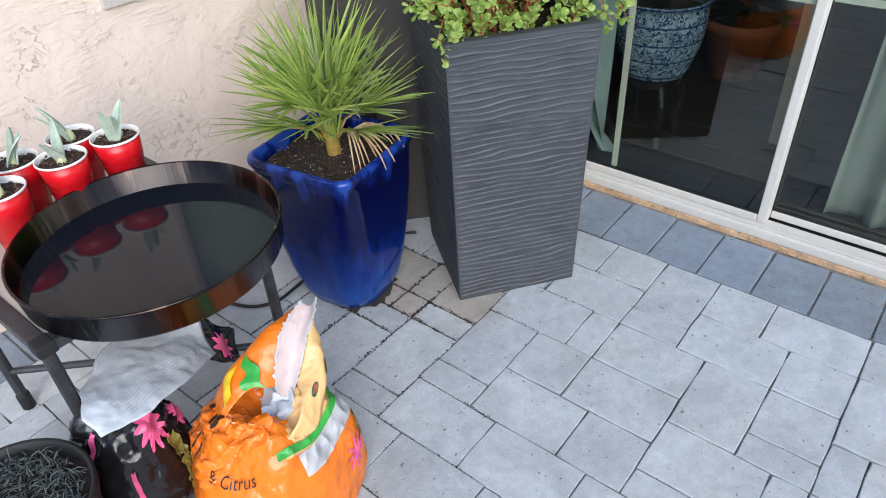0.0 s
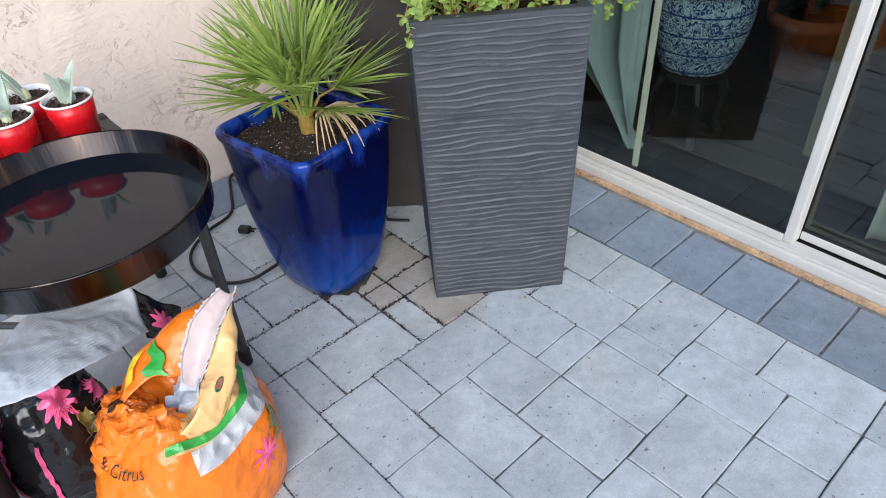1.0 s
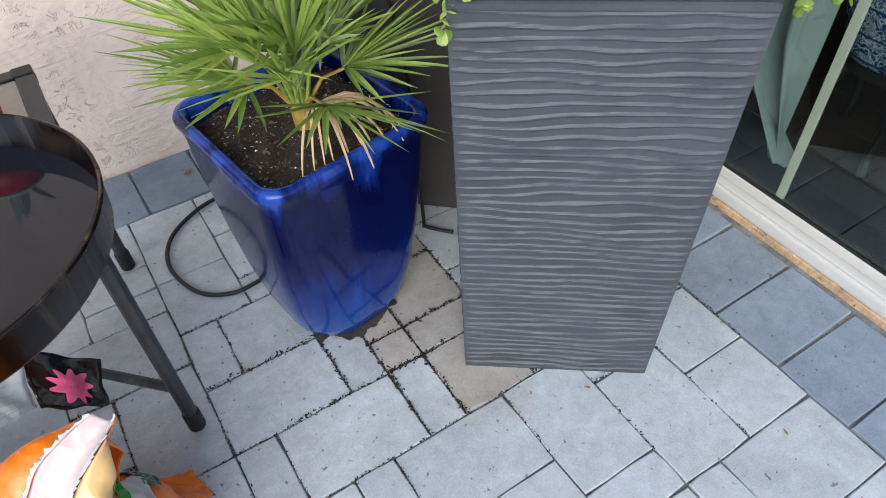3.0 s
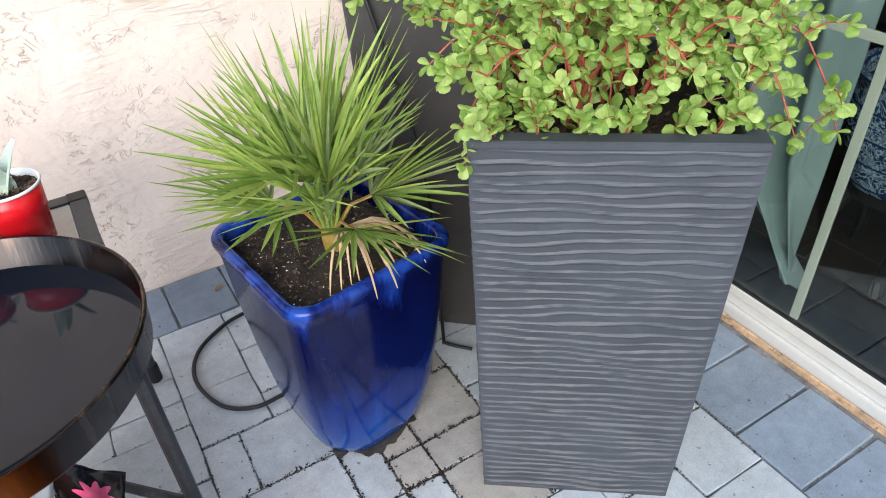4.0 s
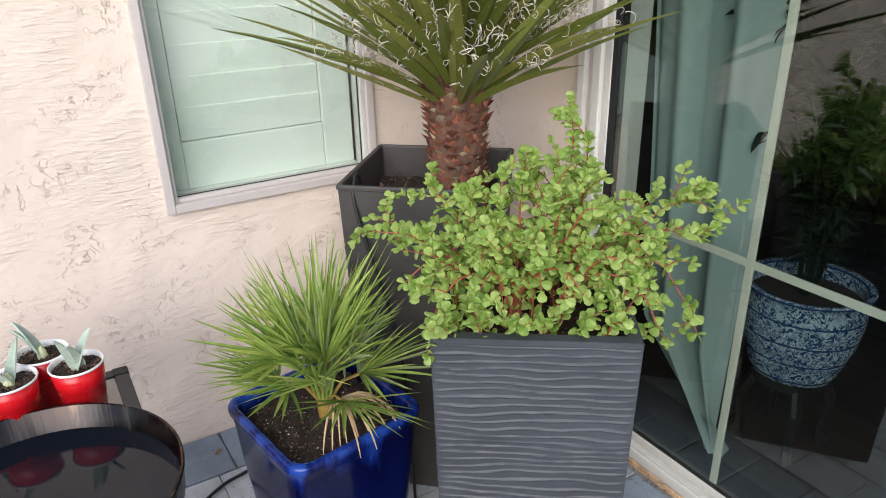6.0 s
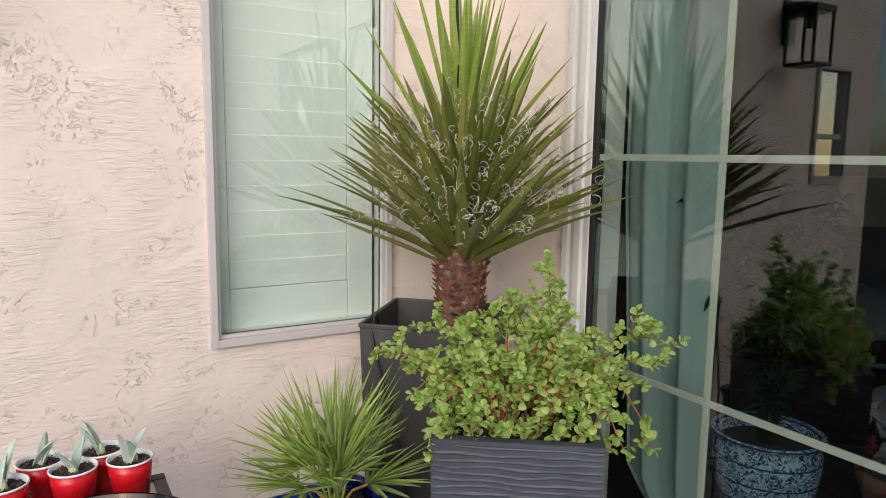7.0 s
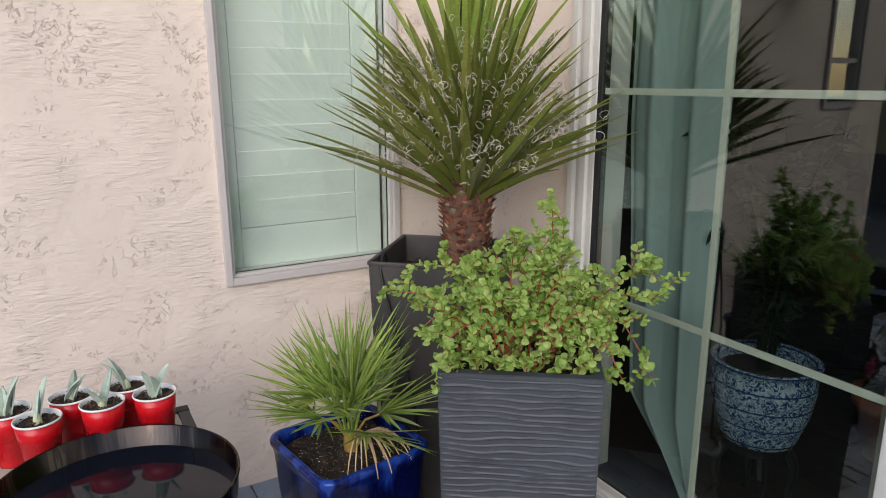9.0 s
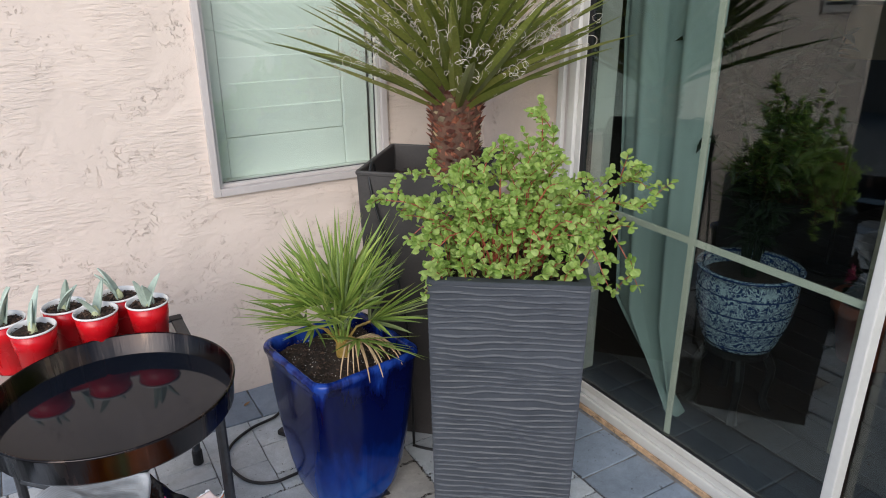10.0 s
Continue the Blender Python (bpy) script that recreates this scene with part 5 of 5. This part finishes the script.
    part("green_print", sheet(lambda u, v: flap(0.12 + 0.20 * u * (1.2 - 0.7 * v) + 0.22 * v + 0.04 * math.sin(v * 9), 0.02 + 0.52 * v) + Vector((-0.003, -0.005, 0.004)), 10, 22), GREEN_FILM, th, "bright green printed leaf")
    part("yellow_print", sheet(lambda u, v: flap(0.52 + 0.16 * u, 0.10 + 0.40 * v) + Vector((-0.003, -0.005, 0.004)), 10, 16), YELLOW_FILM, th, "yellow printed area")
    part("sealed_corner", sheet(lambda u, v: at(18 + 36 * u, 0.20).lerp(Vector((0.212 - 0.02 * u, 0.095 + 0.05 * u, 0.012 + 0.03 * u)), v) + wobble((u, v, 1), 5, 0.008), 10, 10, 0.0015), ORANGE, th, "flat sealed orange corner", smooth=True)
    return th


orange_bag()


def black_bag():
    th = thing("cactus_mix_bag", -1.660, -0.830, 0.0, 0, "crumpled black bag printed with pink cactus flowers and a white back", "soil bag")
    at = bag_surface(0.125, 0.300, 0.82, 0.80, 7.0, 0.10, 0.022)
    part("sack", bag_body(at, 90, 44), BLACK_FILM, th, "shiny black plastic film", smooth=True)

    def petals(a0, s0, ra, rs, off):
        return sheet(lambda u, v: at(a0 + ra * v * (0.80 + 0.20 * math.cos(u * 6.2832 * 11)) * math.cos(u * 6.2832), s0 + rs * v * (0.80 + 0.20 * math.cos(u * 6.2832 * 11)) * math.sin(u * 6.2832), off), 110, 5)
    f = part("flower_print", petals(-72, 0.50, 24, 0.12, 0.003), PINK_FILM, th, "printed pink cactus flower")
    part("flower_print", petals(-22, 0.42, 14, 0.07, 0.0035), PINK_FILM, th, "printed pink cactus flower")
    part("stem_print", print_patch(at, -66, -50, 0.08, 0.40, 0.0025, 0.01, 10, 16), OLIVE_FILM, th, "printed olive cactus stem")
    part("stem_print", print_patch(at, -42, -30, 0.06, 0.28, 0.0025, 0.01, 10, 16), OLIVE_FILM, th, "printed olive cactus stem")
    part("pink_edge", print_patch(at, 196, 204, 0.10, 0.62, 0.003, 0.004, 4, 26), PINK_FILM, th, "pink printed edge")
    part("pink_edge", print_patch(at, -118, -113, 0.05, 0.40, 0.003, 0.004, 4, 20), PINK_FILM, th, "pink printed edge")

    # the bag's pale back, folded over the top towards the table
    def back(u, v):
        a = Vector((-0.070, -0.055, 0.368)).lerp(Vector((0.241, 0.078, 0.316)), u) + Vector((-0.02, 0.095, 0.0)) * math.sin(u * 3.1416)
        b = Vector((-0.066, -0.092, 0.350)).lerp(Vector((0.231, 0.020, 0.240)), u) + Vector((0.0, -0.055, 0.030)) * math.sin(u * 3.1416)
        p = a.lerp(b, v)
        p.z += 0.016 * math.sin(v * 3.1416) * math.sin(u * 3.1416)
        return p + wobble(p, 13, 0.012, 5.0) + wobble(p, 45, 0.003, 1.0)
    bk = part("white_back", sheet(back, 44, 30, 0.0012), BAG_BACK, th, "white folded bag back with faint print", smooth=True)
    bm = bmesh.new()
    for k in range(24):
        v = 0.06 + 0.037 * k
        b = sheet(lambda u, w: back(0.22 + 0.05 * math.sin(k * 2.3) + 0.68 * u, v + 0.010 * w) + Vector((0, 0, 0.0025)), 30, 1)
        me = bpy.data.meshes.new("tmp")
        b.to_mesh(me)
        b.free()
        bm.from_mesh(me)
        bpy.data.meshes.remove(me)
    part("small_print", bm, PALE_INK, bk, "faint grey lines of print")["kind"] = "stuff"
    # a stiff black corner with a second flower that leans towards the bowl
    def corner(u, v):
        p = Vector((0.225, 0.040, 0.20)).lerp(Vector((0.300, 0.060, 0.12)), u).lerp(Vector((0.241, 0.080, 0.312)).lerp(Vector((0.325, 0.085, 0.20)), u), v)
        return p + wobble(p, 25, 0.010, 2.0)
    cn = part("bag_corner", sheet(corner, 16, 16, 0.0012), BLACK_FILM, th, "folded black bag corner", smooth=True)
    part("corner_flower", sheet(lambda u, v: corner(0.55 + 0.36 * v * (0.80 + 0.20 * math.cos(u * 56.5)) * math.cos(u * 6.2832), 0.42 + 0.36 * v * (0.80 + 0.20 * math.cos(u * 56.5)) * math.sin(u * 6.2832)) + Vector((-0.001, -0.003, 0.003)), 90, 4), PINK_FILM, cn, "printed pink flower")
    return th


black_bag()


def bucket():
    rnd = random.Random(4)
    th = thing("nursery_pot", -1.885, -0.880, 0.0, 0, "black plastic nursery pot filled with grey dried moss", "nursery pot")
    part("body", lathe([(0.105, 0.0), (0.109, 0.01), (0.135, 0.278), (0.142, 0.281), (0.143, 0.298), (0.138, 0.301), (0.133, 0.296), (0.124, 0.19)], 40, cap0=True), RUBBER, th, smooth=True)
    part("soil", lathe([(0.0005, 0.278), (0.07, 0.276), (0.131, 0.268)], 24), SOIL, th)
    bm = bmesh.new()
    for _ in range(1300):
        a, q = rnd.uniform(0, 6.283), 0.118 * math.sqrt(rnd.random())
        p = Vector((q * math.cos(a), q * math.sin(a), 0.278 + rnd.uniform(0, 0.016)))
        d = Vector((rnd.gauss(0, 1), rnd.gauss(0, 1), rnd.gauss(0, 0.3))).normalized() * rnd.uniform(0.01, 0.03)
        tube([p, p + d * 0.5 + Vector((0, 0, 0.004)), p + d], [0.0012, 0.0011, 0.0005], 3, bm)
    part("dried_moss", bm, mat("dried_moss", (0.075, 0.09, 0.085), 0.9, vary=0.4, island=0.6), th, "grey-green dried moss")
    return th


bucket()

# ---- cables and small things on the paving ----
cab = curve_pts([(-0.80, -0.02, 0.006), (-0.86, -0.03, 0.006), (-0.91, -0.12, 0.006), (-0.97, -0.225, 0.007), (-1.07, -0.258, 0.007), (-1.150, -0.315, 0.007), (-1.180, -0.40, 0.007), (-1.155, -0.50, 0.007), (-1.10, -0.547, 0.007), (-1.03, -0.550, 0.007), (-0.83, -0.52, 0.007)], 90)
tagged(part("power_cord", tube(cab, 0.0048, 8), CABLE, smooth=True), "black power cord looped on the pavers", "cable")
plug = thing("cord_plug", -0.985, -0.338, 0.002, 35, "black plug lying on the pavers beside the blue pot", "plug")
part("shell", box(-0.012, -0.018, 0.0, 0.012, 0.018, 0.018, 0.004), CABLE, plug)
for sx in (-0.006, 0.006):
    part("prong", box(sx - 0.0008, -0.034, 0.007, sx + 0.0008, -0.018, 0.013), STEEL, plug)
drip = curve_pts([(-0.650, -0.402, 0.81), (-0.675, -0.437, 0.878), (-0.698, -0.467, 0.878), (-0.712, -0.497, 0.81), (-0.665, -0.577, 0.5), (-0.650, -0.592, 0.25), (-0.648, -0.598, 0.02), (-0.650, -0.612, 0.006), (-0.610, -0.662, 0.006)], 70)
tagged(part("drip_tube", tube(drip, 0.0042, 8), CABLE, smooth=True), "black irrigation tube running up the dark planter", "irrigation tube")
for i, (x, y, a) in enumerate(((-1.052, -0.115, 30), (-0.40, -1.40, 80), (-0.62, -1.14, 140))):
    lf = blade(0.028 if i == 0 else 0.012, 0.012 if i == 0 else 0.005, 0.35, -0.15, 5)
    bmesh.ops.recalc_face_normals(lf, faces=lf.faces)
    thicken(lf, 0.0006)
    ob = part("fallen_leaf", lf, DRY_LEAF, m=pose(x, y, 0.004, 0, 0, a))
    tagged(ob, "curled brown dry leaf lying on the pavers", "leaf", "fallen leaves")

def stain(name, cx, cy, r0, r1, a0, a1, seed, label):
    """A thin ragged dark ring laid on the pavers."""
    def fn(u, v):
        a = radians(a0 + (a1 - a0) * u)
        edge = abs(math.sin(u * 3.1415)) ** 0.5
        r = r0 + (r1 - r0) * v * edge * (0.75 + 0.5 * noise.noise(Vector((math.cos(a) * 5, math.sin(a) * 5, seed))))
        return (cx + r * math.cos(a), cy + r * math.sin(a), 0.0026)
    return tagged(part(name, sheet(fn, 60, 4), FOOT_RING), label, "soil stain")


stain("pot_foot_ring", -0.901, -0.668, 0.085, 0.138, -175, 10, 3.0, "thin dark ragged ring round the blue pot's foot")
# ---- lantern on the wall ----


def lantern():
    th = thing("wall_lantern", -1.77, 0.0, 1.79, 0, "dark bronze box lantern fixed to the stucco wall", "wall lantern")
    th.scale = (0.98, 0.98, 1.12)
    part("back_plate", box(-0.05, -0.018, 0.10, 0.05, 0.0, 0.29, 0.003), BRONZE, th)
    part("arm", box(-0.03, -0.11, 0.25, 0.03, -0.0185, 0.275, 0.003), BRONZE, th)
    part("roof", box(-0.085, -0.205, 0.222, 0.085, -0.035, 0.2495, 0.004), BRONZE, th)
    part("base", box(-0.08, -0.20, 0.0, 0.08, -0.04, 0.014, 0.003), BRONZE, th)
    for sx in (-1, 1):
        for sy in (-0.193, -0.047):
            part("post", box(sx * 0.073 - 0.006, sy - 0.006, 0.0142, sx * 0.073 + 0.006, sy + 0.006, 0.2218), BRONZE, th)
    part("bulb_holder", lathe([(0.014, 0.16), (0.016, 0.2215)], 12, cap0=True, cap1=True), BRONZE, th, m=pose(0, -0.12, 0))
    for sy in (-0.193, -0.047):
        g = part("glass_pane", box(-0.066, sy - 0.0015, 0.0144, 0.066, sy + 0.0015, 0.2216), SEEDED, th)
        g.visible_shadow = False
    return th


lantern()

# ---- inside the room ----


def curtain(name, y0, y1, x, z1, folds, gather, material, label):
    """A hanging curtain in soft folds; its hem is drawn towards y = gather at the floor."""
    def fn(u, v):
        k = max(0.0, 1 - v / 0.15) ** 1.1
        y = y0 + (y1 - y0) * u
        y += (gather - y) * k * (0.85 if gather else 0.0)
        y += -0.10 * max(0.0, 1 - v / 0.6) * (1 - u) if gather else 0.0
        ph = u * folds * 6.2832
        return Vector((x + 0.034 * math.sin(ph + 0.8 * math.sin(v * 3)) * (0.6 + 0.5 * u) + 0.008 * math.sin(ph * 2.3 + 1) + 0.03 * k * math.sin(u * 9), y + 0.012 * math.sin(ph * 1.1), 0.023 + (z1 - 0.023) * v))
    ob = part(name, sheet(fn, 130, 60, 0.002), material, smooth=True)
    return tagged(ob, label, "curtain")


curtain("curtain", -0.53, -0.91, 0.155, 2.05, 2.1, -0.90, CURTAIN, "sage green curtain hanging behind the door glass")
curtain("curtain", -1.66, -2.33, 0.165, 2.05, 4.0, 0.0, CURTAIN_PALE, "pale grey-green curtain hanging behind the door glass")
tagged(part("curtain_rod", tube([(0.175, -0.45, 2.06), (0.175, -2.45, 2.06)], 0.012, 10), BRONZE), "dark curtain rod above the door", "curtain rod")


def fish_bowl():
    rnd = random.Random(31)
    st = thing("plant_stand", 0.36, -0.976, 0.02, 0, "black lacquered wooden stand under the porcelain pot", "plant stand")
    part("ring", lathe([(0.060, 0.220), (0.100, 0.220), (0.100, 0.245), (0.060, 0.245), (0.060, 0.220)], 32), BLACK_WOOD, st)
    for k in range(4):
        a = radians(45 + 90 * k)
        part("leg", tube(curve_pts([(0.085 * math.cos(a), 0.085 * math.sin(a), 0.221), (0.118 * math.cos(a), 0.118 * math.sin(a), 0.15), (0.105 * math.cos(a), 0.105 * math.sin(a), 0.05), (0.125 * math.cos(a), 0.125 * math.sin(a), 0.0)], 8), [0.017, 0.017, 0.016, 0.014, 0.013, 0.013, 0.015, 0.016], 8), BLACK_WOOD, st)
    th = thing("porcelain_pot", 0.36, -0.976, 0.270, 0, "blue and white porcelain fish-bowl planter on a black stand", "planter")
    th.scale = (0.86, 0.86, 0.86)
    part("bowl", lathe([(0.116, 0.0), (0.128, 0.004), (0.138, 0.03), (0.168, 0.13), (0.178, 0.21), (0.176, 0.26), (0.170, 0.285), (0.174, 0.292), (0.186, 0.298), (0.188, 0.306), (0.180, 0.310), (0.165, 0.306), (0.160, 0.29), (0.164, 0.2)], 56, cap0=True), PORCELAIN, th, smooth=True)
    part("soil", lathe([(0.0005, 0.262), (0.162, 0.258)], 32), SOIL, th)
    pl = thing("house_plant", 0.36, -0.976, 0.500, 0, "leafy green house plant in the porcelain pot, indoor dimness put into its leaves", "house plant")
    stems, lv = bmesh.new(), bmesh.new()
    for _ in range(26):
        az = rnd.uniform(0, 360)
        h = rnd.uniform(0.30, 0.78)
        s = rnd.uniform(0.04, 0.24)
        d = Vector((math.cos(radians(az)), math.sin(radians(az)), 0))
        line = curve_pts([(d.x * 0.02, d.y * 0.02, 0.0), d * s * 0.35 + Vector((0, 0, h * 0.6)), d * s + Vector((0, 0, h))], 12)
        tube(line, 0.0025, 4, stems)
        for p in line[3:]:
            for _ in range(4):
                m = Matrix.Translation(p) @ aim(rnd.uniform(0, 360), rnd.uniform(-25, 45), rnd.uniform(-40, 40))
                blade(rnd.uniform(0.05, 0.085), rnd.uniform(0.016, 0.026), 0.2, 0.3, 4, lv, m, 0.7, 0.3)
    part("stem_network", stems, HOUSE_LEAF_DIM, pl)
    part("foliage", lv, HOUSE_LEAF_DIM, pl)["kind"] = "stuff"


fish_bowl()


def terracotta_pot():
    rnd = random.Random(8)
    th = thing("terracotta_pot", 1.06, -1.05, 0.02, 0, "terracotta pot standing on the room floor", "flower pot")
    part("body", lathe([(0.09, 0.0), (0.10, 0.005), (0.14, 0.20), (0.155, 0.202), (0.158, 0.25), (0.148, 0.252), (0.140, 0.20)], 32, cap0=True), TERRACOTTA, th, smooth=True)
    part("soil", lathe([(0.0005, 0.225), (0.143, 0.222)], 24), SOIL, th)
    pl = thing("potted_plant", 1.06, -1.05, 0.243, 0, "broad-leaved plant in the terracotta pot", "house plant")
    bm = bmesh.new()
    for _ in range(26):
        blade(rnd.uniform(0.12, 0.24), rnd.uniform(0.05, 0.08), 0.15, 0.4, 5, bm, Matrix.Translation((0, 0, rnd.uniform(0, 0.06))) @ aim(rnd.uniform(0, 360), rnd.uniform(20, 75)), 0.7, 0.3)
    part("foliage", bm, HOUSE_LEAF_DIM, pl)


terracotta_pot()
lamp = thing("floor_lamp", 1.8, -0.43, 0.02, 0, "floor lamp with a tan drum shade, unlit", "floor lamp")
part("base", lathe([(0.12, 0.0), (0.12, 0.015), (0.02, 0.025)], 24, cap0=True, cap1=True), BRONZE, lamp)
part("pole", tube([(0, 0, 0.02), (0, 0, 1.1)], 0.01, 8), BRONZE, lamp)
part("shade", lathe([(0.13, 1.03), (0.11, 1.25)], 32), SHADE, lamp, "tan drum shade")

# ---- paving ----
UX, UY = 0.0769, 0.0778
X0, Y0 = -0.298, -0.2004
GAP = 0.0008
pavement = tagged(part("pavement", box(-6.99, -6.99, -0.059, -0.054, -0.001, -0.007), SAND), "grey concrete pavers in a random pattern with a slate border", "paving", kind="structure")


def paver_mesh(w, h, bev=0.0017, seed=0):
    """A paver with rounded arrises and a slightly uneven edge, its top at z = 0."""
    rnd = random.Random(seed)
    bm = bmesh.new()
    rings = []
    side = [(-1 + 2 * k / 3, -1) for k in range(3)] + [(1, -1 + 2 * k / 3) for k in range(3)] + [(1 - 2 * k / 3, 1) for k in range(3)] + [(-1, 1 - 2 * k / 3) for k in range(3)]
    worn = [rnd.uniform(-0.0010, 0.0013) for _ in side]
    for inset, z in ((0, -0.045), (0.0002, -bev * 0.8), (bev * 1.2, 0)):
        ring = []
        for (sx, sy), wn_ in zip(side, worn):
            corner = 0.0016 if abs(sx) == 1 and abs(sy) == 1 else 0.0
            ring.append(bm.verts.new((sx * (w / 2 - GAP - inset - corner - wn_ * (z > -0.04)), sy * (h / 2 - GAP - inset - corner - wn_ * (z > -0.04)), z + (rnd.uniform(-0.0007, 0.0005) if z == 0 else 0))))
        rings.append(ring)
    for a, b in zip(rings, rings[1:]):
        for k in range(12):
            bm.faces.new((a[k], a[(k + 1) % 12], b[(k + 1) % 12], b[k]))
    bm.faces.new(rings[-1])
    bmesh.ops.recalc_face_normals(bm, faces=bm.faces)
    me = bpy.data.meshes.new("paver")
    bm.to_mesh(me)
    bm.free()
    return me


KNOWN = ((9, 7, 3, 2), (11, 9, 1, 2), (8, 9, 3, 2), (7, 9, 1, 2), (10, 11, 2, 3), (9, 11, 1, 2), (6, 11, 3, 2), (8, 13, 2, 3),
         (6, 13, 2, 2), (4, 11, 2, 3), (4, 14, 2, 1), (2, 12, 2, 3), (0, 11, 2, 2), (0, 13, 2, 2), (4, 15, 2, 3), (3, 15, 1, 2),
         (0, 15, 3, 2), (0, 17, 2, 2), (11, 5, 1, 2), (9, 5, 2, 2), (12, 4, 3, 2), (12, 6, 2, 3), (5, 9, 2, 2), (2, 17, 2, 3))
BELOW = ((0, 19, 2, 3), (2, 20, 2, 2), (4, 18, 3, 2), (6, 15, 2, 3), (12, 9, 2, 3), (12, 12, 2, 3), (10, 14, 2, 3), (8, 16, 2, 2))
NI, NJ = 86, 86
used = [[False] * NJ for _ in range(NI)]
laid = []


def lay(i, j, w, h):
    for a in range(i, min(NI, i + w)):
        for b in range(j, min(NJ, j + h)):
            used[a][b] = True
    laid.append((i, j, w, h))


for k in KNOWN + BELOW:
    lay(*k)
prnd = random.Random(77)
for j in range(NJ):
    for i in range(NI):
        if used[i][j]:
            continue
        free = []
        for w, h, weight in ((3, 2, 5), (2, 3, 5), (2, 2, 5), (1, 2, 2), (2, 1, 2), (1, 1, 0.05)):
            if i + w <= NI and j + h <= NJ and not any(used[a][b] for a in range(i, i + w) for b in range(j, j + h)):
                free.append(((w, h), weight))
        if not free:
            lay(i, j, 1, 1)
            continue
        (w, h) = prnd.choices([f[0] for f in free], [f[1] for f in free])[0]
        lay(i, j, w, h)
shapes = {}
far = bmesh.new()
singles = 0
for i, j, w, h in laid:
    cx, cy = X0 - (i + w / 2) * UX, Y0 - (j + h / 2) * UY
    soiled = ((cx + 0.76) / 0.14) ** 2 + ((cy + 0.80) / 0.24) ** 2 < 1
    key = (w, h, prnd.randrange(4), soiled)
    if key not in shapes:
        shapes[key] = paver_mesh(w * UX, h * UY, seed=len(shapes))
        shapes[key].materials.append(PAVER_SOILED if soiled else PAVER)
    m = pose(cx, cy, prnd.uniform(-0.0025, 0.0012), prnd.uniform(-0.35, 0.35), prnd.uniform(-0.35, 0.35), prnd.uniform(-0.35, 0.35))
    if cx > -2.0 and cy > -2.1 and singles < 285:
        share("paver", shapes[key], pavement, m)
        singles += 1
    elif cx > -6.9 and cy > -6.9:
        base = len(far.verts)
        far.from_mesh(shapes[key])
        far.verts.ensure_lookup_table()
        for v in far.verts[base:]:
            v.co = m @ v.co
pf = part("far_paving", far, PAVER, pavement)
pf["kind"] = "stuff"
soldier = [paver_mesh(0.226, 0.1495, seed=90 + k) for k in range(3)]
wall_row = [paver_mesh(0.192, 0.1495, seed=95 + k) for k in range(3)]
cut_paver = paver_mesh(0.197, 0.105, seed=94)
for me in soldier + wall_row + [cut_paver]:
    me.materials.append(PAVER_DARK)
y = -0.5365
while y > -3.4:
    share("border_paver", soldier[prnd.randrange(3)], pavement, pose(-0.183, y - 0.076, prnd.uniform(-0.003, 0.001), prnd.uniform(-0.5, 0.5), prnd.uniform(-0.5, 0.5), prnd.uniform(-0.6, 0.6)))
    y -= 0.152
y = -0.5365 + 0.152
while y < -0.2:
    share("border_paver", soldier[prnd.randrange(3)], pavement, pose(-0.183, y - 0.076, prnd.uniform(-0.003, 0.001), 0, 0, prnd.uniform(-0.6, 0.6)))
    y += 0.152
x = -0.407
while x > -2.6:
    share("border_paver", wall_row[prnd.randrange(3)], pavement, pose(x - 0.076, -0.1035, prnd.uniform(-0.003, 0.001), prnd.uniform(-0.5, 0.5), prnd.uniform(-0.5, 0.5), 90 + prnd.uniform(-0.6, 0.6)))
    x -= 0.152
share("border_paver", cut_paver, pavement, pose(-0.353, -0.1075, -0.001, 0, 0, 90))

# dirt and crumbs caught in the joints near the pots
drnd = random.Random(15)
edges = [(i, j, w, h) for i, j, w, h in laid if i < 15 and 3 < j < 13]


def joint_spot(r):
    i, j, w, h = edges[r.randrange(len(edges))]
    k = r.random()
    x, y = ((i + w * k, j), (i, j + h * k))[r.random() < 0.5]
    return (X0 - x * UX + r.gauss(0, 0.0015), Y0 - y * UY + r.gauss(0, 0.0015), r.uniform(-0.004, 0.0015))


jd = part("joint_dirt", crumbs(6500, joint_spot, 0.0023, 16), mat("joint_dirt", (0.04, 0.033, 0.028), 0.95, vary=0.4, island=0.5), pavement, "dark dirt caught in the joints")
jd["kind"] = "stuff"
near = [(i, j, w, h) for i, j, w, h in laid if 4 < i < 11 and 5 < j < 10]


def pot_spot(r):
    i, j, w, h = near[r.randrange(len(near))]
    k = r.random()
    x, y = ((i + w * k, j), (i, j + h * k))[r.random() < 0.5]
    return (X0 - x * UX + r.gauss(0, 0.003), Y0 - y * UY + r.gauss(0, 0.003), r.uniform(-0.002, 0.002))


pd = part("pot_dirt", crumbs(1500, pot_spot, 0.0034, 17), SOIL, pavement, "dark potting soil spilled along the joints")
pd["kind"] = "stuff"
